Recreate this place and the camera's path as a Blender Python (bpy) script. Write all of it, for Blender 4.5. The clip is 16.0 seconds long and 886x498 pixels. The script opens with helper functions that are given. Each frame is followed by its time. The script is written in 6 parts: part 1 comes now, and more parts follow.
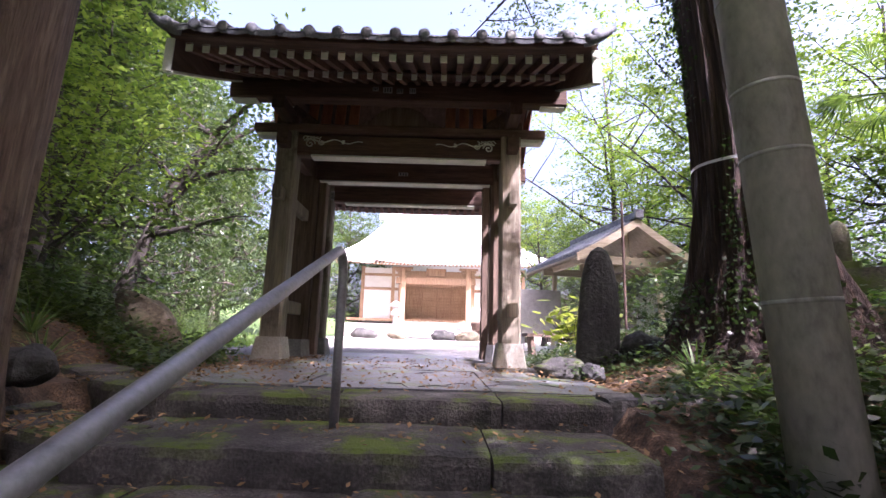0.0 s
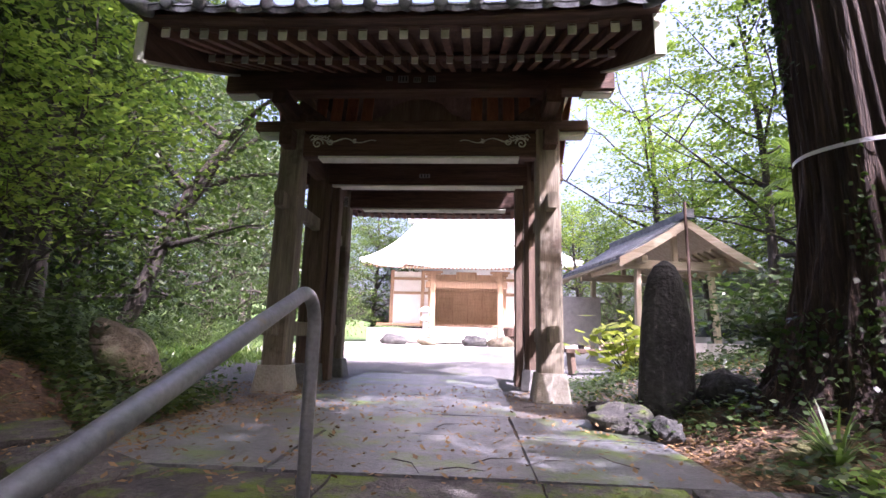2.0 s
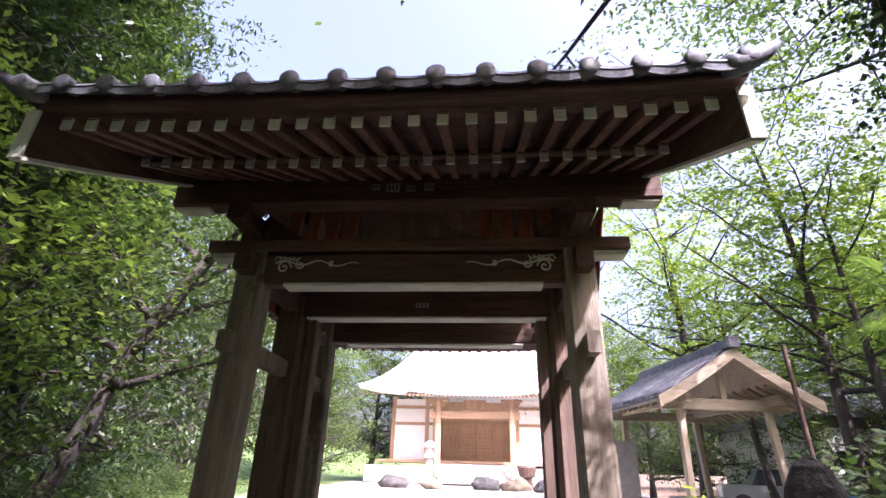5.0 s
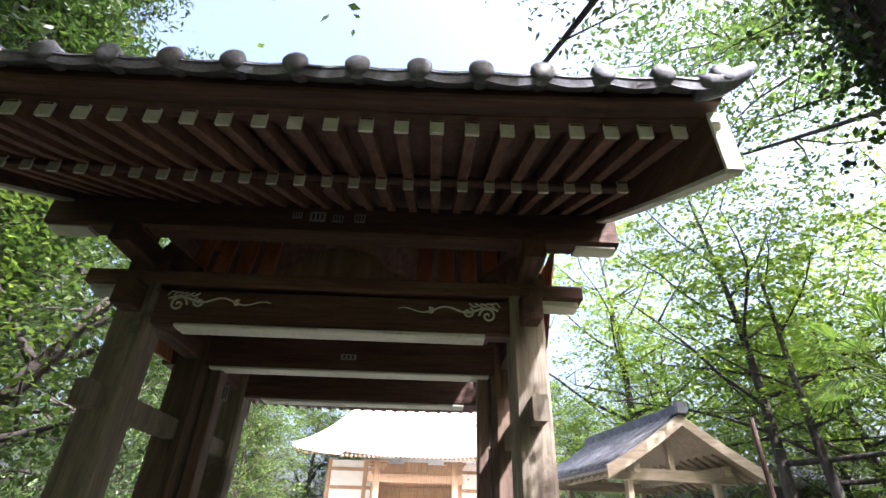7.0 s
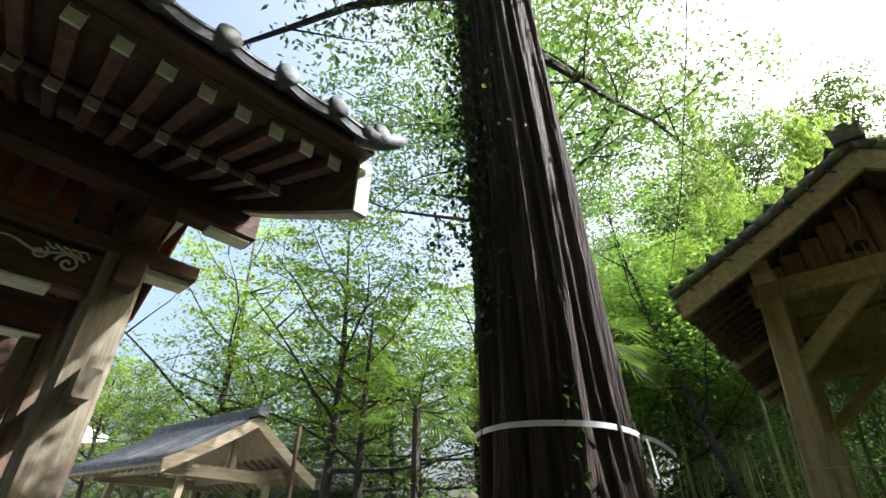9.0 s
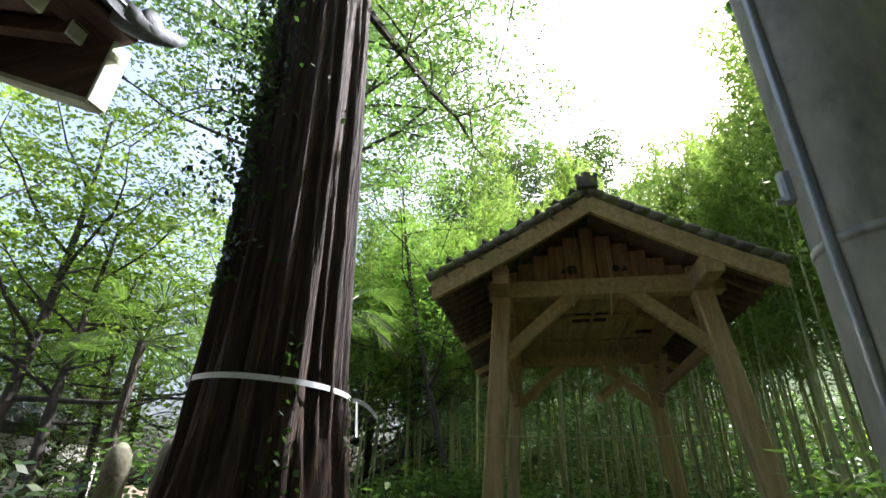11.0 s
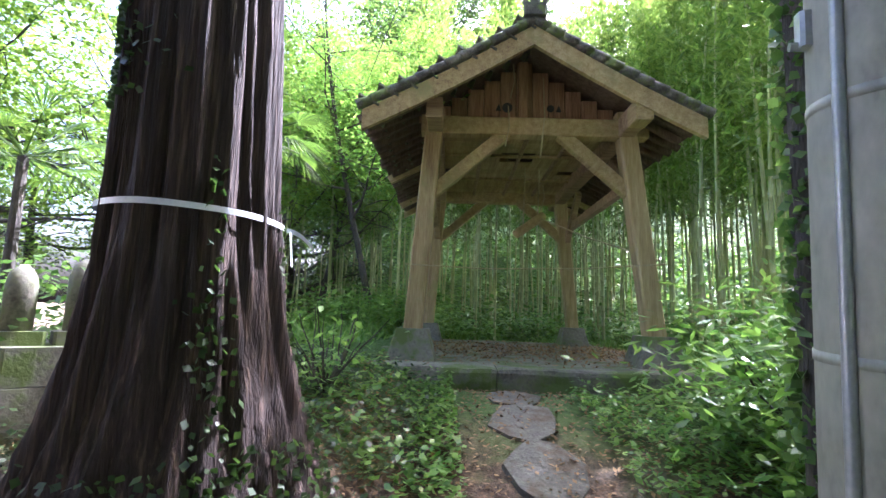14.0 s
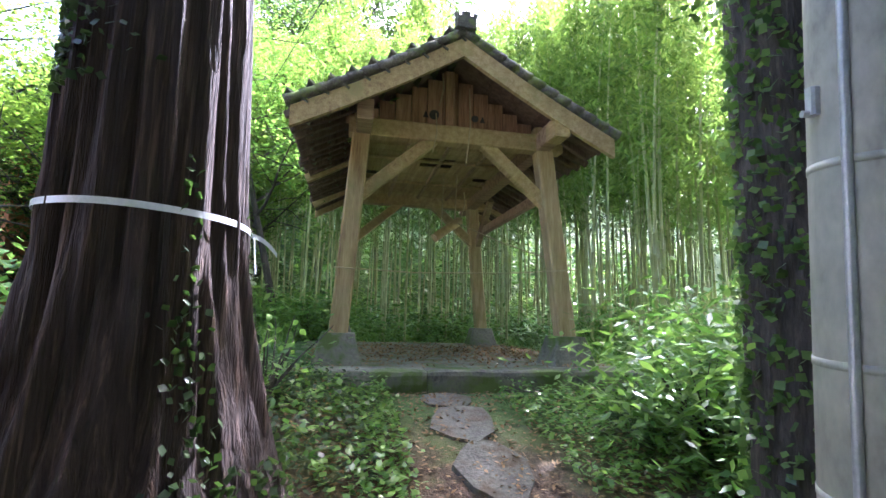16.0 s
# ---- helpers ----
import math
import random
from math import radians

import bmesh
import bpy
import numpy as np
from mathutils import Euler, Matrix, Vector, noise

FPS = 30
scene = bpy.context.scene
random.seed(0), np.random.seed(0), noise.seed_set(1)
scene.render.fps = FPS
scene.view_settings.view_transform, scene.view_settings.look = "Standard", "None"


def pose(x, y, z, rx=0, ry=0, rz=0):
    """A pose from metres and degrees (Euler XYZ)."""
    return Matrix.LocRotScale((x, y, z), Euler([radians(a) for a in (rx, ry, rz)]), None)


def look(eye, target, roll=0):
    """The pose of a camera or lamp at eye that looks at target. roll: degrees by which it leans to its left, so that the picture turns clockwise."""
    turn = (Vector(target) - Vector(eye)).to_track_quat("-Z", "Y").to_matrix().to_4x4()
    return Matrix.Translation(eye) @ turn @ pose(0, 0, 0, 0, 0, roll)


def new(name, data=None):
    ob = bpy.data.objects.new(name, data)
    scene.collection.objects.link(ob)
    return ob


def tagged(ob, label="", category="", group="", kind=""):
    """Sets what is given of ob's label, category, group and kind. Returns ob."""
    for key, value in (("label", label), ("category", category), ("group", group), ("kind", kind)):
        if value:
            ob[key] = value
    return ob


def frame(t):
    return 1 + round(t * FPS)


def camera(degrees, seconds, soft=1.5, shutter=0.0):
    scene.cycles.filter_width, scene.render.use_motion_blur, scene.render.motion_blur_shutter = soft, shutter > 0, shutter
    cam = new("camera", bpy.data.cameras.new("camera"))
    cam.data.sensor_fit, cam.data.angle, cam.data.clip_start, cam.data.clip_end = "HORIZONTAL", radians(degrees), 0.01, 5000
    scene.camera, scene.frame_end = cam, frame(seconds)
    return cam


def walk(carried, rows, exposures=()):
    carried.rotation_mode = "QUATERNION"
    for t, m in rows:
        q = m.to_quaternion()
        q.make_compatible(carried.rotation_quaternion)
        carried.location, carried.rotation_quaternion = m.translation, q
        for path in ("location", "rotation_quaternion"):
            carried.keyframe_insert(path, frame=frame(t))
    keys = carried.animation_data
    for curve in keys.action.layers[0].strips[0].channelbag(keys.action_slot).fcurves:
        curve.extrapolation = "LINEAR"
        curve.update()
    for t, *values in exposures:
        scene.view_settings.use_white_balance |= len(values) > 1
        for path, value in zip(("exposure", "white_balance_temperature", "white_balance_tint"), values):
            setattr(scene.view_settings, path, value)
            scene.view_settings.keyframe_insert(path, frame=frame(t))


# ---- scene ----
cam = camera(85.3, 16.0)
PATH = [
    (0.0, pose(0.701, -0.161, 0.361, 100.38, -1.70, -0.21)),
    (0.5, pose(0.697, -0.004, 0.501, 100.61, -1.39, 0.28)),
    (1.0, pose(0.753, 0.276, 0.544, 100.50, -1.37, 0.45)),
    (1.5, pose(0.766, 0.481, 0.614, 100.51, -1.36, 1.84)),
    (2.0, pose(0.740, 0.753, 0.674, 100.42, -1.49, 3.53)),
    (2.5, pose(0.711, 0.933, 0.801, 101.17, -1.41, 3.80)),
    (3.0, pose(0.726, 1.230, 0.896, 102.85, -1.41, 4.20)),
    (3.5, pose(0.744, 1.478, 1.020, 103.39, -1.60, 4.46)),
    (4.0, pose(0.729, 1.744, 1.133, 105.58, -1.54, 4.63)),
    (4.5, pose(0.690, 1.933, 1.218, 110.27, -1.41, 4.56)),
    (7.0, pose(0.839, 2.727, 1.480, 120.86, -1.53, -1.98)),
    (7.5, pose(0.941, 2.719, 1.498, 120.99, -2.10, -11.69)),
    (8.0, pose(0.976, 2.690, 1.490, 121.45, -1.82, -22.65)),
    (8.5, pose(0.986, 2.618, 1.430, 121.88, -1.05, -34.89)),
    (9.0, pose(1.028, 2.624, 1.471, 121.68, -0.76, -46.40)),
    (9.5, pose(1.068, 2.573, 1.484, 121.65, -1.20, -56.82)),
    (10.0, pose(1.058, 2.459, 1.449, 121.77, -1.67, -65.56)),
    (12.5, pose(1.154, 2.532, 1.603, 105.96, -1.89, -82.79)),
    (13.0, pose(1.148, 2.566, 1.582, 100.84, -1.89, -83.65)),
    (13.5, pose(1.152, 2.575, 1.558, 97.89, -1.94, -84.02)),
    (14.0, pose(1.175, 2.598, 1.540, 97.76, -1.93, -84.56)),
    (14.5, pose(1.176, 2.694, 1.501, 97.92, -1.96, -84.87)),
    (15.0, pose(1.158, 2.858, 1.540, 97.69, -2.14, -85.38)),
    (15.5, pose(1.130, 2.972, 1.604, 97.95, -2.06, -89.25)),
    (16.0, pose(1.119, 3.020, 1.572, 98.09, -1.36, -97.19)),
]
walk(cam, PATH, [(0.0, 2.4, 5800, 42), (4.7, 2.3, 5850, 41), (7.0, 2.45, 5850, 24), (8.5, 2.0, 5950, 13), (10.0, 1.65, 6050, 10), (12.5, 3.0, 5350, 24), (16.0, 3.45, 5200, 28)])

# ---- light ----
SUN_WAY = Vector((0.50, -0.52, 0.80)).normalized()
world = bpy.data.worlds.new("sky")
scene.world = world
world.use_nodes = True
wn = world.node_tree
sky = wn.nodes.new("ShaderNodeTexSky")
sky.sky_type, sky.sun_disc = "NISHITA", False
sky.sun_elevation = math.asin(SUN_WAY.z)
sky.sun_rotation = math.atan2(SUN_WAY.x, SUN_WAY.y)
sky.air_density, sky.dust_density, sky.ozone_density = 1.0, 10.0, 0.6
wn.links.new(sky.outputs[0], wn.nodes["Background"].inputs[0])
wn.nodes["Background"].inputs[1].default_value = 0.15
sun = new("sun", bpy.data.lights.new("sun", "SUN"))
sun.data.energy, sun.data.angle, sun.data.color = 3.6, radians(0.5), (1.0, 0.97, 0.92)
sun.matrix_world = look(SUN_WAY * 60, (0, 0, 0))

# ---- materials ----
MATS = {}


def shader(name):
    m = bpy.data.materials.new(name)
    m.use_nodes = True
    nt = m.node_tree
    return m, nt, nt.nodes["Principled BSDF"]


def node(nt, kind, **inputs):
    n = nt.nodes.new(kind)
    for k, v in inputs.items():
        n.inputs[k].default_value = v
    return n


def noise_node(nt, vec, scale, detail=5.0, rough=0.6):
    n = nt.nodes.new("ShaderNodeTexNoise")
    n.inputs["Scale"].default_value, n.inputs["Detail"].default_value, n.inputs["Roughness"].default_value = scale, detail, rough
    nt.links.new(vec, n.inputs["Vector"])
    return n.outputs["Fac"]


def ramp(nt, fac, stops):
    r = nt.nodes.new("ShaderNodeValToRGB")
    while len(r.color_ramp.elements) < len(stops):
        r.color_ramp.elements.new(0.5)
    for e, (p, c) in zip(r.color_ramp.elements, stops):
        e.position, e.color = p, (*c, 1)
    nt.links.new(fac, r.inputs[0])
    return r.outputs[0]


def mix(nt, fac, a, b, blend="MIX"):
    m = nt.nodes.new("ShaderNodeMix")
    m.data_type, m.blend_type = "RGBA", blend
    for sock, v in ((m.inputs[0], fac), (m.inputs[6], a), (m.inputs[7], b)):
        if isinstance(v, (int, float)):
            sock.default_value = v
        elif isinstance(v, tuple):
            sock.default_value = (*v, 1)
        else:
            nt.links.new(v, sock)
    return m.outputs[2]


def coords(nt, stretch=(1, 1, 1), space="Object"):
    tc = nt.nodes.new("ShaderNodeTexCoord")
    mp = nt.nodes.new("ShaderNodeMapping")
    mp.inputs["Scale"].default_value = stretch
    nt.links.new(tc.outputs[space], mp.inputs[0])
    return mp.outputs[0]


def bumped(nt, bsdf, height, strength, distance=0.02):
    b = nt.nodes.new("ShaderNodeBump")
    b.inputs["Strength"].default_value, b.inputs["Distance"].default_value = strength, distance
    nt.links.new(height, b.inputs["Height"])
    nt.links.new(b.outputs[0], bsdf.inputs["Normal"])


def add(nt, a, b, op="ADD"):
    m = nt.nodes.new("ShaderNodeMath")
    m.operation = op
    for i, v in enumerate((a, b)):
        if isinstance(v, (int, float)):
            m.inputs[i].default_value = v
        else:
            nt.links.new(v, m.inputs[i])
    return m.outputs[0]


def surface(name, dark, mid, light, scale=4.0, stretch=(1, 1, 1), rough=0.85, bump=0.4, depth=0.02, metal=0.0,
            stain=None, stain_scale=1.3, stain_from=0.5, up_only=False, fine=8.0):
    """A weathered surface: a broad and a fine noise between three colours, patches of a second colour, and relief."""
    m, nt, bsdf = shader(name)
    vec = coords(nt, stretch)
    big, small = noise_node(nt, vec, scale), noise_node(nt, vec, scale * fine, 4.0)
    fac = add(nt, add(nt, big, 0.6, "MULTIPLY"), add(nt, small, 0.4, "MULTIPLY"))
    info = nt.nodes.new("ShaderNodeObjectInfo")
    fac = add(nt, fac, add(nt, add(nt, info.outputs["Random"], -0.5), 0.10, "MULTIPLY"))
    col = ramp(nt, fac, ((0.3, dark), (0.5, mid), (0.7, light)))
    if stain:
        patch = noise_node(nt, coords(nt), stain_scale, 6.0, 0.7)
        edge = nt.nodes.new("ShaderNodeMapRange")
        edge.inputs[1].default_value, edge.inputs[2].default_value = stain_from, stain_from + 0.12
        nt.links.new(patch, edge.inputs[0])
        f = edge.outputs[0]
        if up_only:
            geo = nt.nodes.new("ShaderNodeNewGeometry")
            sep = nt.nodes.new("ShaderNodeSeparateXYZ")
            nt.links.new(geo.outputs["Normal"], sep.inputs[0])
            f = add(nt, f, sep.outputs[2], "MULTIPLY")
            nt.nodes[-1].use_clamp = True
        col = mix(nt, f, col, stain)
    nt.links.new(col, bsdf.inputs["Base Color"])
    bsdf.inputs["Roughness"].default_value, bsdf.inputs["Metallic"].default_value = rough, metal
    if bump:
        bumped(nt, bsdf, fac, bump, depth)
    MATS[name] = m
    return m


def timber(name, dark, mid, light, axis, **kw):
    return surface(name, dark, mid, light, 1.6, tuple(0.7 if i == axis else 9.0 for i in range(3)), fine=5.0, depth=0.006, **kw)


def leaves(name, dark, light, shine=0.45, through_light=0.45):
    m, nt, bsdf = shader(name)
    geo = nt.nodes.new("ShaderNodeNewGeometry")
    patch = noise_node(nt, coords(nt), 0.35, 2.0)
    fac = add(nt, add(nt, geo.outputs["Random Per Island"], 0.55, "MULTIPLY"), add(nt, patch, 0.45, "MULTIPLY"))
    col = ramp(nt, fac, ((0.15, dark), (0.85, light)))
    nt.links.new(col, bsdf.inputs["Base Color"])
    bsdf.inputs["Roughness"].default_value = shine
    tr = nt.nodes.new("ShaderNodeBsdfTranslucent")
    glow = mix(nt, 0.6, col, (0.8, 1.0, 0.4), "SOFT_LIGHT")
    nt.links.new(glow, tr.inputs[0])
    mx = nt.nodes.new("ShaderNodeMixShader")
    mx.inputs[0].default_value = through_light
    nt.links.new(bsdf.outputs[0], mx.inputs[1])
    nt.links.new(tr.outputs[0], mx.inputs[2])
    nt.links.new(mx.outputs[0], nt.nodes["Material Output"].inputs[0])
    MATS[name] = m
    return m


OLD = dict(dark=(0.032, 0.017, 0.012), mid=(0.098, 0.055, 0.038), light=(0.19, 0.118, 0.082))
wood_x = timber("old_timber_x", axis=0, rough=0.8, **OLD)
wood_y = timber("old_timber_y", axis=1, rough=0.8, **OLD)
post_wood = timber("weathered_post", (0.10, 0.085, 0.06), (0.22, 0.19, 0.135), (0.36, 0.32, 0.23), 2, stain=(0.10, 0.075, 0.05), stain_from=0.52, bump=0.7)
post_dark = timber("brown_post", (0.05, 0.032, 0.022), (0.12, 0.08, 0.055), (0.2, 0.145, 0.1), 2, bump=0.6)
red_y = timber("red_brown_rafter", (0.045, 0.022, 0.015), (0.13, 0.065, 0.042), (0.25, 0.13, 0.085), 1)
red_wood = timber("red_brown_board", (0.26, 0.085, 0.045), (0.46, 0.18, 0.09), (0.6, 0.28, 0.16), 2)
silver_z = timber("cream_timber_z", (0.28, 0.235, 0.16), (0.44, 0.38, 0.27), (0.58, 0.51, 0.39), 2)
silver_x = timber("cream_timber_x", (0.24, 0.20, 0.135), (0.40, 0.345, 0.245), (0.54, 0.475, 0.36), 0)
end_paint = surface("pale_end_paint", (0.52, 0.55, 0.43), (0.70, 0.72, 0.60), (0.80, 0.81, 0.71), 6.0)
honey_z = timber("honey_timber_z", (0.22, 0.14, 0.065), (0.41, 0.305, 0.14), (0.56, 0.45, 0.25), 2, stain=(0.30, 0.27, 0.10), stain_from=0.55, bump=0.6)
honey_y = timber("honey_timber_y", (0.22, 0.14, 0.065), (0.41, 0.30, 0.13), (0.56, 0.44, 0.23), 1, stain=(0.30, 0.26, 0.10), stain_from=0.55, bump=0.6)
honey_x = timber("honey_timber_x", (0.16, 0.10, 0.055), (0.32, 0.22, 0.12), (0.48, 0.35, 0.2), 0, bump=0.6)
gable_wood = timber("gable_board", (0.15, 0.08, 0.045), (0.37, 0.22, 0.12), (0.54, 0.36, 0.21), 2, bump=0.5)
kawara = surface("roof_tile_clay", (0.055, 0.062, 0.07), (0.12, 0.13, 0.14), (0.22, 0.235, 0.25), 5.0, rough=0.65, bump=0.3, stain=(0.22, 0.25, 0.19), stain_from=0.6)
mossy_tile = surface("mossy_roof_tile", (0.06, 0.055, 0.05), (0.13, 0.12, 0.10), (0.24, 0.23, 0.19), 7.0, rough=0.9, bump=0.8, stain=(0.16, 0.20, 0.06), stain_from=0.5, stain_scale=4.0)
base_stone = surface("base_stone", (0.26, 0.24, 0.19), (0.42, 0.40, 0.32), (0.55, 0.52, 0.43), 5.0, stain=(0.12, 0.11, 0.08), stain_from=0.58, bump=0.5)
dark_base = surface("dark_base_stone", (0.12, 0.12, 0.11), (0.2, 0.2, 0.19), (0.3, 0.3, 0.28), 5.0, bump=0.5)
step_stone = surface("mossy_step_stone", (0.02, 0.019, 0.017), (0.075, 0.07, 0.064), (0.22, 0.205, 0.18), 4.0, stain=(0.115, 0.17, 0.015), stain_from=0.48, stain_scale=2.4, up_only=True, bump=1.0, depth=0.05, fine=14.0)
pave_stone = surface("worn_paving", (0.035, 0.036, 0.036), (0.092, 0.096, 0.098), (0.22, 0.225, 0.225), 3.0, stain=(0.10, 0.15, 0.018), stain_from=0.51, stain_scale=1.6, up_only=True, rough=0.45, bump=1.0, fine=14.0)
slab_stone = surface("mossy_slab", (0.08, 0.075, 0.055), (0.20, 0.19, 0.14), (0.34, 0.32, 0.24), 4.0, stain=(0.10, 0.14, 0.03), stain_from=0.47, stain_scale=2.0, bump=0.7)
rock_mat = surface("dark_rock", (0.018, 0.019, 0.018), (0.045, 0.045, 0.042), (0.11, 0.11, 0.10), 3.0, stain=(0.10, 0.12, 0.05), stain_from=0.6, bump=1.0, depth=0.05)
brown_rock = surface("brown_rock", (0.05, 0.042, 0.028), (0.12, 0.10, 0.065), (0.26, 0.22, 0.15), 3.0, stain=(0.12, 0.14, 0.06), stain_from=0.56, bump=1.0, depth=0.05)
pale_stone = surface("pale_granite", (0.34, 0.33, 0.31), (0.48, 0.47, 0.45), (0.6, 0.59, 0.56), 6.0, bump=0.4)
bark = surface("tree_bark", (0.02, 0.017, 0.014), (0.05, 0.042, 0.034), (0.12, 0.10, 0.08), 3.0, (3, 3, 0.6), bump=1.0, depth=0.04)
cedar = surface("cedar_bark", (0.008, 0.005, 0.004), (0.042, 0.025, 0.018), (0.165, 0.105, 0.072), 1.7, (15, 15, 0.75), bump=1.0, depth=0.05, fine=3.0)
pale_bark = surface("brown_peeling_bark", (0.06, 0.042, 0.028), (0.145, 0.10, 0.066), (0.28, 0.21, 0.145), 1.6, (14, 14, 1.0), bump=1.0, depth=0.05, fine=3.5, stain=(0.03, 0.022, 0.016), stain_from=0.52, stain_scale=2.2)
pole_mat = surface("grey_concrete_pole", (0.19, 0.192, 0.162), (0.37, 0.37, 0.31), (0.5, 0.5, 0.42), 3.5, (1, 1, 0.5), rough=0.7, bump=0.15, stain=(0.24, 0.22, 0.15), stain_from=0.6)
trail_stone = surface("trail_stone", (0.06, 0.055, 0.042), (0.145, 0.135, 0.105), (0.26, 0.245, 0.195), 5.0, stain=(0.09, 0.065, 0.035), stain_from=0.5, stain_scale=3.0, bump=0.8)
steel = surface("galvanised_steel", (0.34, 0.35, 0.36), (0.44, 0.45, 0.46), (0.54, 0.55, 0.56), 8.0, rough=0.42, bump=0.1, metal=0.55)
rail_mat = surface("painted_rail", (0.10, 0.105, 0.11), (0.19, 0.195, 0.2), (0.26, 0.265, 0.275), 7.0, rough=0.38, bump=0.1, metal=0.3, stain=(0.24, 0.2, 0.11), stain_from=0.62, stain_scale=5.0)
tape_mat = surface("white_plastic_tape", (0.62, 0.64, 0.68), (0.74, 0.76, 0.8), (0.85, 0.86, 0.88), 9.0, rough=0.3, bump=0.2)
plaster = surface("white_plaster", (0.70, 0.69, 0.66), (0.78, 0.77, 0.74), (0.83, 0.82, 0.8), 2.0, bump=0.15)
hall_wood = timber("hall_timber", (0.20, 0.125, 0.075), (0.38, 0.25, 0.155), (0.52, 0.37, 0.245), 2)
# sky glare on the copper roof is put into this light grey
hall_roof = surface("hall_roof_metal", (0.55, 0.57, 0.57), (0.64, 0.66, 0.66), (0.72, 0.74, 0.73), 1.0, (1, 1, 1), rough=0.45, bump=0.2)
bamboo_mat = surface("bamboo_culm", (0.20, 0.24, 0.08), (0.41, 0.42, 0.17), (0.60, 0.58, 0.32), 1.2, (2, 2, 0.3), rough=0.45, bump=0.1)
dry_leaf = leaves("dry_leaf", (0.11, 0.06, 0.028), (0.38, 0.23, 0.10), 0.7, 0.15)
leaf_dark = leaves("dark_evergreen_leaf", (0.018, 0.038, 0.012), (0.066, 0.105, 0.027), 0.4, 0.35)
leaf_mid = leaves("broad_leaf", (0.018, 0.042, 0.012), (0.115, 0.165, 0.038), 0.45, 0.45)
leaf_canopy = leaves("canopy_leaf", (0.045, 0.09, 0.03), (0.16, 0.24, 0.075), 0.4, 0.5)
leaf_maple = leaves("maple_leaf", (0.075, 0.135, 0.025), (0.26, 0.33, 0.065), 0.5, 0.6)
leaf_bamboo = leaves("bamboo_leaf", (0.08, 0.14, 0.03), (0.28, 0.35, 0.09), 0.45, 0.6)
leaf_cedar = leaves("cedar_needle", (0.045, 0.08, 0.03), (0.16, 0.21, 0.06), 0.5, 0.35)
leaf_ground = leaves("undergrowth_leaf", (0.04, 0.09, 0.028), (0.185, 0.285, 0.075), 0.35, 0.4)
leaf_bright = leaves("bright_shrub_leaf", (0.065, 0.15, 0.03), (0.26, 0.38, 0.09), 0.3, 0.45)
leaf_yellow = leaves("yellow_green_leaf", (0.15, 0.20, 0.03), (0.36, 0.38, 0.07), 0.4, 0.5)
car_paint = surface("silver_car_paint", (0.5, 0.52, 0.55), (0.56, 0.58, 0.6), (0.62, 0.63, 0.65), 2.0, rough=0.25, bump=0.0, metal=0.6)
dark_glass = surface("dark_glass", (0.02, 0.025, 0.03), (0.03, 0.035, 0.04), (0.05, 0.055, 0.06), 2.0, rough=0.08, bump=0.0)
rubber = surface("black_rubber", (0.015, 0.015, 0.015), (0.025, 0.025, 0.025), (0.04, 0.04, 0.04), 6.0, bump=0.1)
blue_mat = surface("blue_sheet", (0.03, 0.12, 0.36), (0.05, 0.17, 0.45), (0.09, 0.24, 0.55), 2.0, rough=0.5, bump=0.2)
rope_mat = surface("straw_rope", (0.25, 0.2, 0.1), (0.4, 0.33, 0.18), (0.52, 0.45, 0.28), 20.0)
paper = surface("old_paper_label", (0.26, 0.25, 0.22), (0.36, 0.35, 0.31), (0.45, 0.44, 0.4), 6.0, bump=0.1)
ink = surface("faded_ink", (0.03, 0.03, 0.03), (0.05, 0.05, 0.05), (0.08, 0.08, 0.08), 6.0, bump=0.0)
wire_mat = surface("black_wire", (0.02, 0.02, 0.02), (0.03, 0.03, 0.03), (0.05, 0.05, 0.05), 6.0, bump=0.0)
iron_mat = surface("rusty_iron", (0.04, 0.025, 0.02), (0.09, 0.055, 0.04), (0.16, 0.1, 0.07), 6.0, rough=0.7, bump=0.3)


